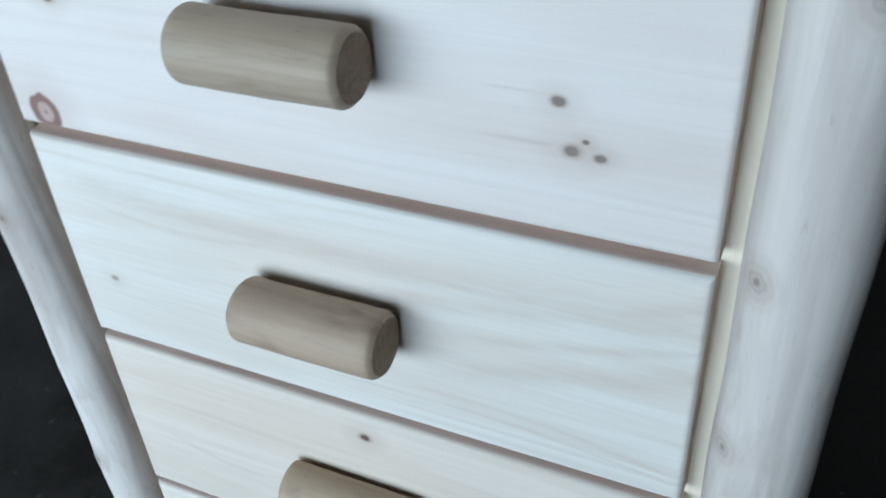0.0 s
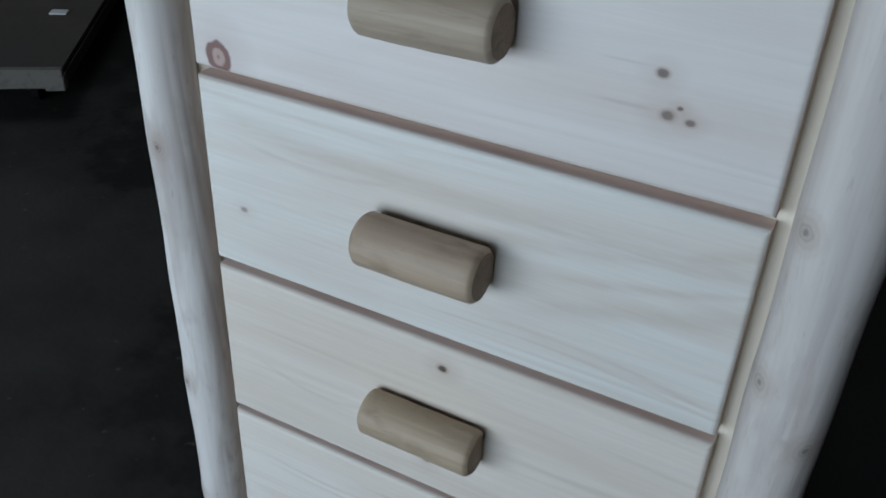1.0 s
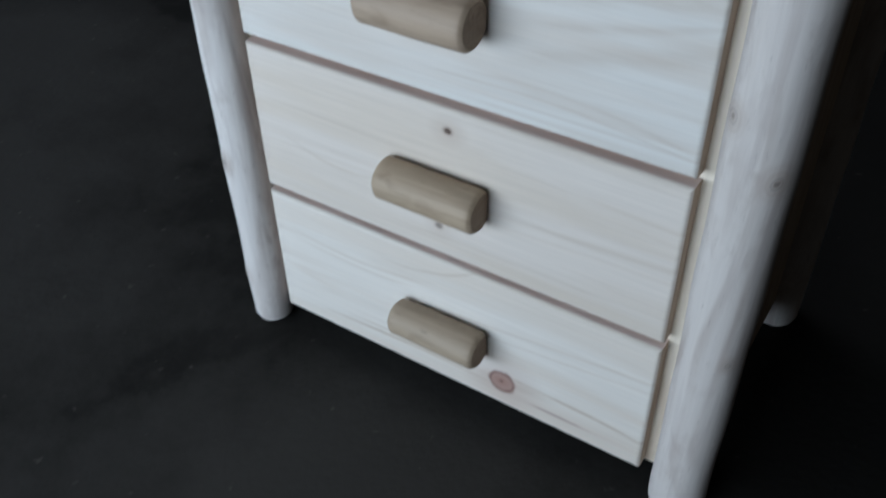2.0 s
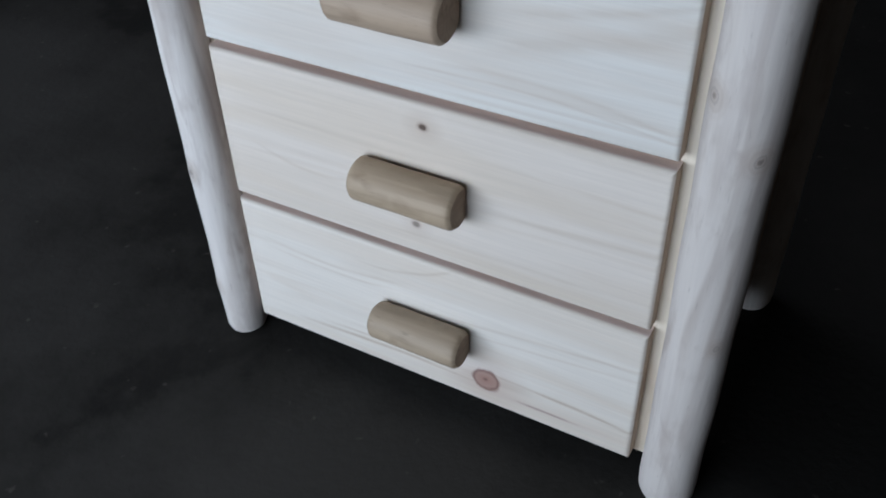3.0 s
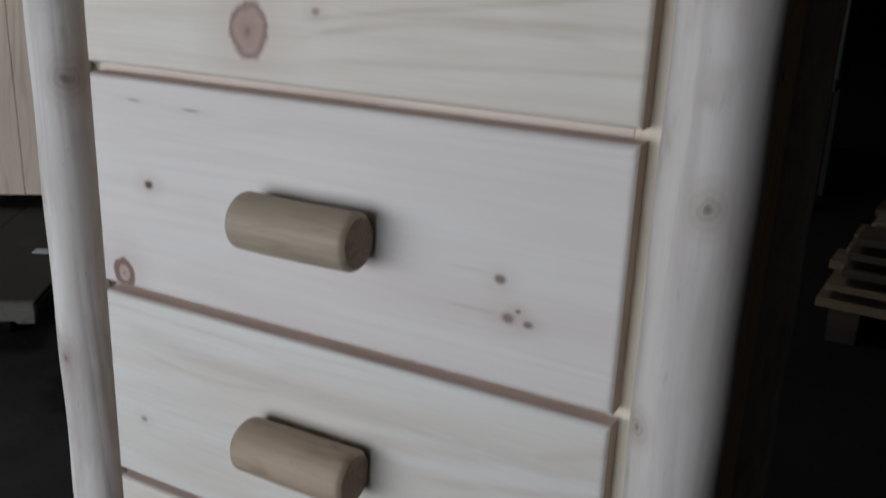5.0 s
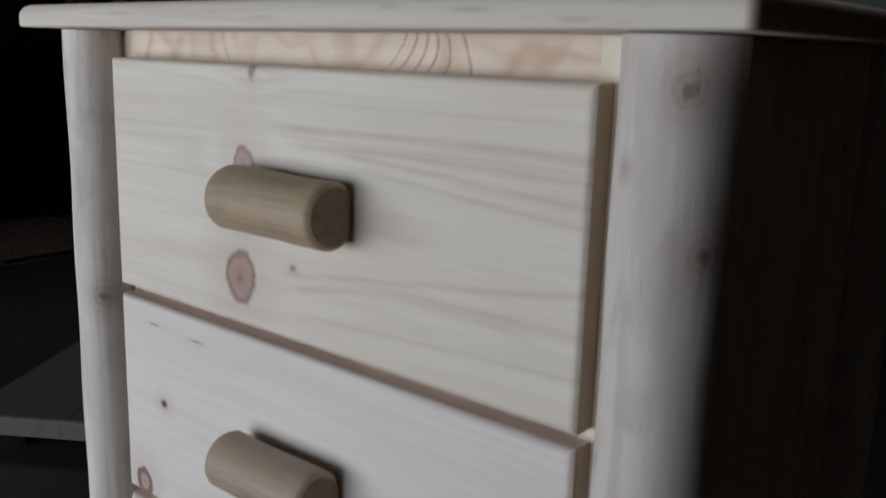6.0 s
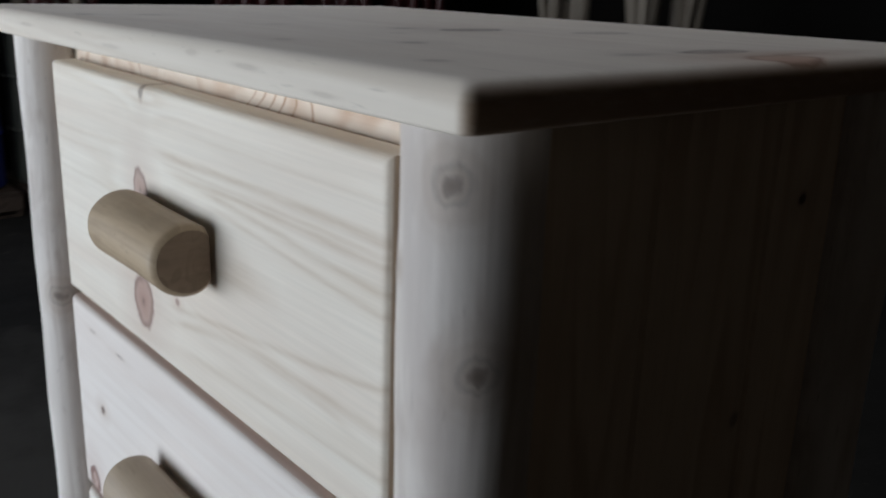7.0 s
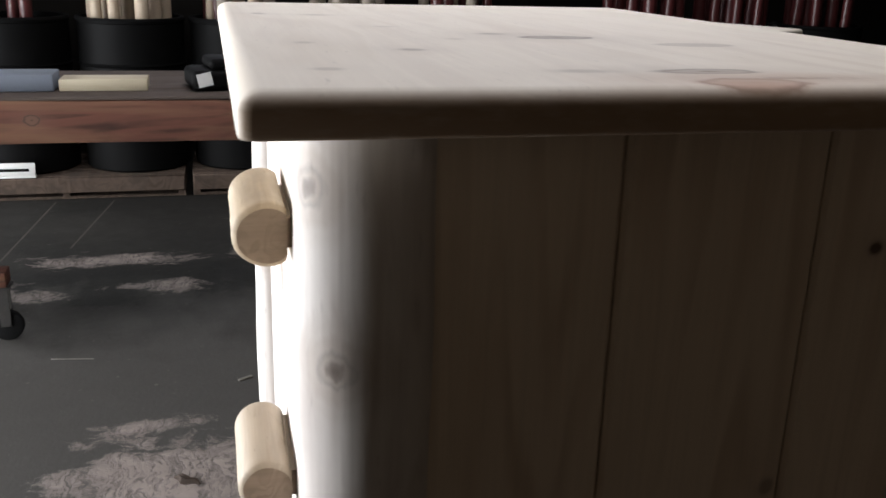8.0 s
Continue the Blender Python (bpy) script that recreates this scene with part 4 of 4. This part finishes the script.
for y, mat, label, n, lm, ln, ll, length in (
        (-2.35, black_plastic, "black plastic drum filled with logs", 8, [raw_log, raw_log_grey], "log", pale, 1.25),
        (-1.72, black_plastic, "black plastic drum filled with logs", 8, [red_log], "stained_log", "dark red stained log in a drum", 1.3),
        (-1.10, black_plastic, "black plastic drum filled with logs", 5, [red_log], "stained_log", "dark red stained log in a drum", 1.3),
        (-0.49, black_plastic, "black plastic drum filled with pale logs", 16, [raw_log], "log", pale, 1.35),
        (0.11, black_plastic, "black plastic drum with pale and red logs", 14, [raw_log, raw_log_grey, red_log], "log", pale, 1.3),
        (0.73, blue_plastic, "blue plastic drum filled with grey logs", 13, [raw_log_grey], "log", grey, 1.3),
        (1.36, olive_metal, "olive grey steel drum with dark logs", 12, [raw_log_grey, red_log], "log", grey, 1.2),
        (2.62, black_plastic, "black plastic drum with red stained logs", 15, [red_log], "stained_log", "dark red stained log in a drum", 1.3),
        (3.22, black_plastic, "black plastic drum with red stained logs", 15, [red_log], "stained_log", "dark red stained log in a drum", 1.3),
        (3.86, black_plastic, "black plastic drum with red stained logs", 13, [red_log], "stained_log", "dark red stained log in a drum", 1.3)):
    drum_with_logs(FX, y, PZ, mat, label, n, lm, ln, ll, length, 10 * (y + 4), y * 40)
for x, y, n, length, s in ((-2.62, 3.55, 6, 1.46, 71), (-1.93, 3.45, 7, 1.52, 83)):
    drum(pose(x, y, 0), black_plastic, "black plastic drum with a few thick logs")
    rnd = random.Random(s)
    for k in range(n):
        a = 2.4 * k + rnd.uniform(-0.3, 0.3)
        lean = rnd.uniform(1.0, 9.0)
        ring = 0.205 - math.tan(radians(lean)) * 0.86
        log_in(x + ring * math.cos(a), y + ring * math.sin(a), 0.022, length * rnd.uniform(0.86, 1.06), rnd.uniform(0.024, 0.050), -lean * math.sin(a), lean * math.cos(a), raw_log_grey, "log", "thick grey log leaning in a drum", s + k * 1.7)



# ---- lumber behind the chest ----
lumber_wood = [wood("rough_lumber_" + n, c, tuple(0.6 * v for v in c), rings=8, strength=0.5, seed=160 + 5 * i, bump=0.4, rough=0.85, gloss=0.12, stain=tuple(0.75 * v for v in c))
               for i, (n, c) in enumerate((("dark", (0.085, 0.062, 0.045)), ("tan", (0.20, 0.145, 0.095))))]


def lumber_stack(m):
    st = thing("lumber_stack", "stickered stack of rough weathered boards on bearers", "lumber", m)
    rnd = random.Random(5)
    for x in (0.10, 0.85, 1.55):
        part("bearer", box(x, x + 0.09, 0.0, 0.8, 0.0, 0.105, 0.004, 1), pallet_wood, st)
    z = 0.1055
    for layer in range(5):
        thick = 0.030 if layer == 0 else 0.021
        for k in range(4):
            x0 = 0.02 + 0.03 * layer + rnd.uniform(0.0, 0.06)
            y0 = 0.2 * k + rnd.uniform(0.0, 0.02) - (0.015 if k == 0 else 0)
            part("board", box(x0, 1.75 - rnd.uniform(0, 0.1), y0, y0 + 0.17, z, z + thick, 0.002, 1), lumber_wood[1 if layer < 2 or (layer + k) % 5 == 0 else 0], st)
        z += thick
        if layer < 4:
            for x in (0.32, 0.87, 1.45):
                part("sticker", box(x, x + 0.04, 0.0, 0.79, z, z + 0.030, 0.002, 1), pallet_wood, st)
            z += 0.030
    return st


lumber_stack(pose(0.49, 2.22, 0, 0, 0, -4))


# ---- grey cabinet ----
def cabinet():
    c = thing("metal_cabinet", "dull grey-green metal cabinet on a dark stand", "cabinet", pose(-0.79, 3.75, 0))
    part("body", box(0.0, 1.165, 0.02, 0.5, 0.615, 2.15, 0.006, 2), grey_paint, c)
    stand = part("stand", box(0.01, 1.155, 0.03, 0.49, 0.56, 0.614, 0.004, 1), dark_metal, c, "dark metal stand")
    for x in (0.02, 1.085):
        for y in (0.04, 0.42):
            part("leg", box(x, x + 0.06, y, y + 0.06, 0.0, 0.5595, 0.003, 1), dark_metal, stand)
    for x0 in (0.004, 0.586):
        door = part("door", box(x0, x0 + 0.575, 0.0, 0.0195, 0.63, 2.14, 0.004, 2), grey_paint, c)
        hx = 0.545 if x0 < 0.1 else 0.61
        part("handle", box(hx, hx + 0.015, -0.025, 0.001, 1.35, 1.5, 0.003, 2), dark_metal, door, "dark metal handle")
    return c


cabinet()


# ---- work bench ----
def workbench():
    b = thing("workbench", "heavy timber workbench with rough red-brown front beam", "workbench")
    beam = box(-2.045, -2.0, -2.85, 0.106, 0.724, 0.860, 0.006, 2)
    bmesh.ops.subdivide_edges(beam, edges=[e for e in beam.edges if abs(e.verts[0].co.y - e.verts[1].co.y) > 1], cuts=40)
    for v in beam.verts:
        v.co += Vector((noise.noise(v.co * 6) * 0.004, 0, noise.noise(v.co * 4 + Vector((3, 0, 0))) * 0.004))
    part("front_beam", beam, bench_wood, b)
    part("back_beam", box(-2.68, -2.64, -2.85, 0.108, 0.724, 0.860, 0.006, 2), bench_wood, b)
    for k in range(4):
        x0 = -2.67 + k * 0.168
        part("top_plank", box(x0 + 0.002, x0 + 0.164, -2.86, 0.110 - 0.012 * (k % 2), 0.8605, 0.872, 0.003, 2), bench_top_wood, b)
    for x in (-2.20, -2.63):
        part("foot_rail", box(x, x + 0.085, -2.75, -0.778 if x > -2.5 else -0.98, 0.205, 0.260, 0.005, 2), bench_wood, b)
        for y in (-1.30, -2.55):
            part("leg", box(x + 0.005, x + 0.075, y, y + 0.09, 0.2605, 0.860, 0.004, 2), bench_wood, b)
        for y in (-0.80 if x > -2.5 else -1.04, -2.68):
            caster(b, x + 0.043, y, 0.206, 0.055)
    return b


workbench()
tagged(part("board", box(-2.24, -2.12, -0.548, -0.272, 0.8725, 0.911, 0.003, 2), board_wood), "fresh pale pine board lying on the bench", "board")
tagged(part("foam_block", box(-2.26, -2.11, -1.25, -0.562, 0.8725, 0.929, 0.006, 2), pale_blue), "pale blue-grey block lying on the bench", "block")


def tool_case():
    c = thing("tool_case", "black tool case with a small white label", "case", pose(-2.20, -0.032, 0.8725, 0, 0, 10))
    part("body", box(-0.11, 0.10, -0.110, 0.105, 0.0, 0.068, 0.020, 4), black_plastic, c)
    lid = box(-0.095, 0.085, -0.050, 0.098, 0.0685, 0.105, 0.017, 4)
    part("lid", lid, black_plastic, c, "domed black lid")
    label = box(0.0, 0.0025, -0.024, 0.024, -0.022, 0.022)
    bmesh.ops.transform(label, matrix=pose(0.1005, -0.072, 0.040, 12, 0, 0), verts=label.verts)
    part("label_plate", label, paper, c, "small white paper label")
    return c


tool_case()


# ---- loose bits on the floor ----
def scrap(name, label, x, y, z, l, w, t, turn, material):
    bm = box(-l / 2, l / 2, -w / 2, w / 2, 0, t, min(t, w) * 0.2, 1)
    ob = part(name, bm, material)
    ob.matrix_basis = pose(x, y, z, 0, 0, turn)
    return tagged(ob, label, "scrap", group="scraps on the floor")


chip = bmesh.new()
for k, (w, t) in enumerate(((0.004, 0.004), (0.013, 0.012), (0.016, 0.017), (0.014, 0.013), (0.010, 0.010), (0.003, 0.005))):
    c = 0.006 * math.sin(k * 1.9)
    for dy, dz in ((-w, 0.0), (-w * 0.6, t), (w * 0.5, t * 0.9), (w, 0.0)):
        chip.verts.new((-0.04 + 0.016 * k, c + dy, dz))
cv = list(chip.verts)
for k in range(5):
    for q in range(4):
        chip.faces.new((cv[4 * k + q], cv[4 * k + (q + 1) % 4], cv[4 * k + 4 + (q + 1) % 4], cv[4 * k + 4 + q]))
chip.faces.new(list(reversed(cv[:4])))
chip.faces.new(cv[20:])
bmesh.ops.recalc_face_normals(chip, faces=chip.faces)
splinter = part("wood_chip", chip, pallet_wood)
splinter.matrix_basis = pose(-1.103, -0.174, 0.0, 0, 0, 55)
tagged(splinter, "small dark splintered wood offcut lying on dusty concrete", "scrap", group="scraps on the floor")
scrap("wood_chip", "small pale wood chip on the concrete floor", -1.689, -0.002, 0.0, 0.05, 0.012, 0.006, 120, pale_edge)
scrap("stick", "thin pale stick on the concrete floor", -1.943, -0.563, 0.0, 0.003, 0.14, 0.003, -9, pale_edge)


def tray():
    t = thing("tray", "small white plastic tray with a dark slot", "tray", pose(-4.106, -1.125, PZ))
    part("base", box(-0.020, 0.020, -0.12, 0.12, 0.0, 0.012, 0.003, 2), paper, t)
    part("side", box(0.012, 0.020, -0.12, 0.12, 0.0122, 0.082, 0.003, 2), paper, t, "white front side of the tray")
    part("slot", box(0.0202, 0.0225, -0.07, 0.09, 0.036, 0.052), black_plastic, t, "dark slot")
    return t


tray()
scrap("paper_scrap", "crumpled white paper scrap lying on the dolly", -1.62, 1.17, 0.1505, 0.05, 0.035, 0.006, 30, paper)
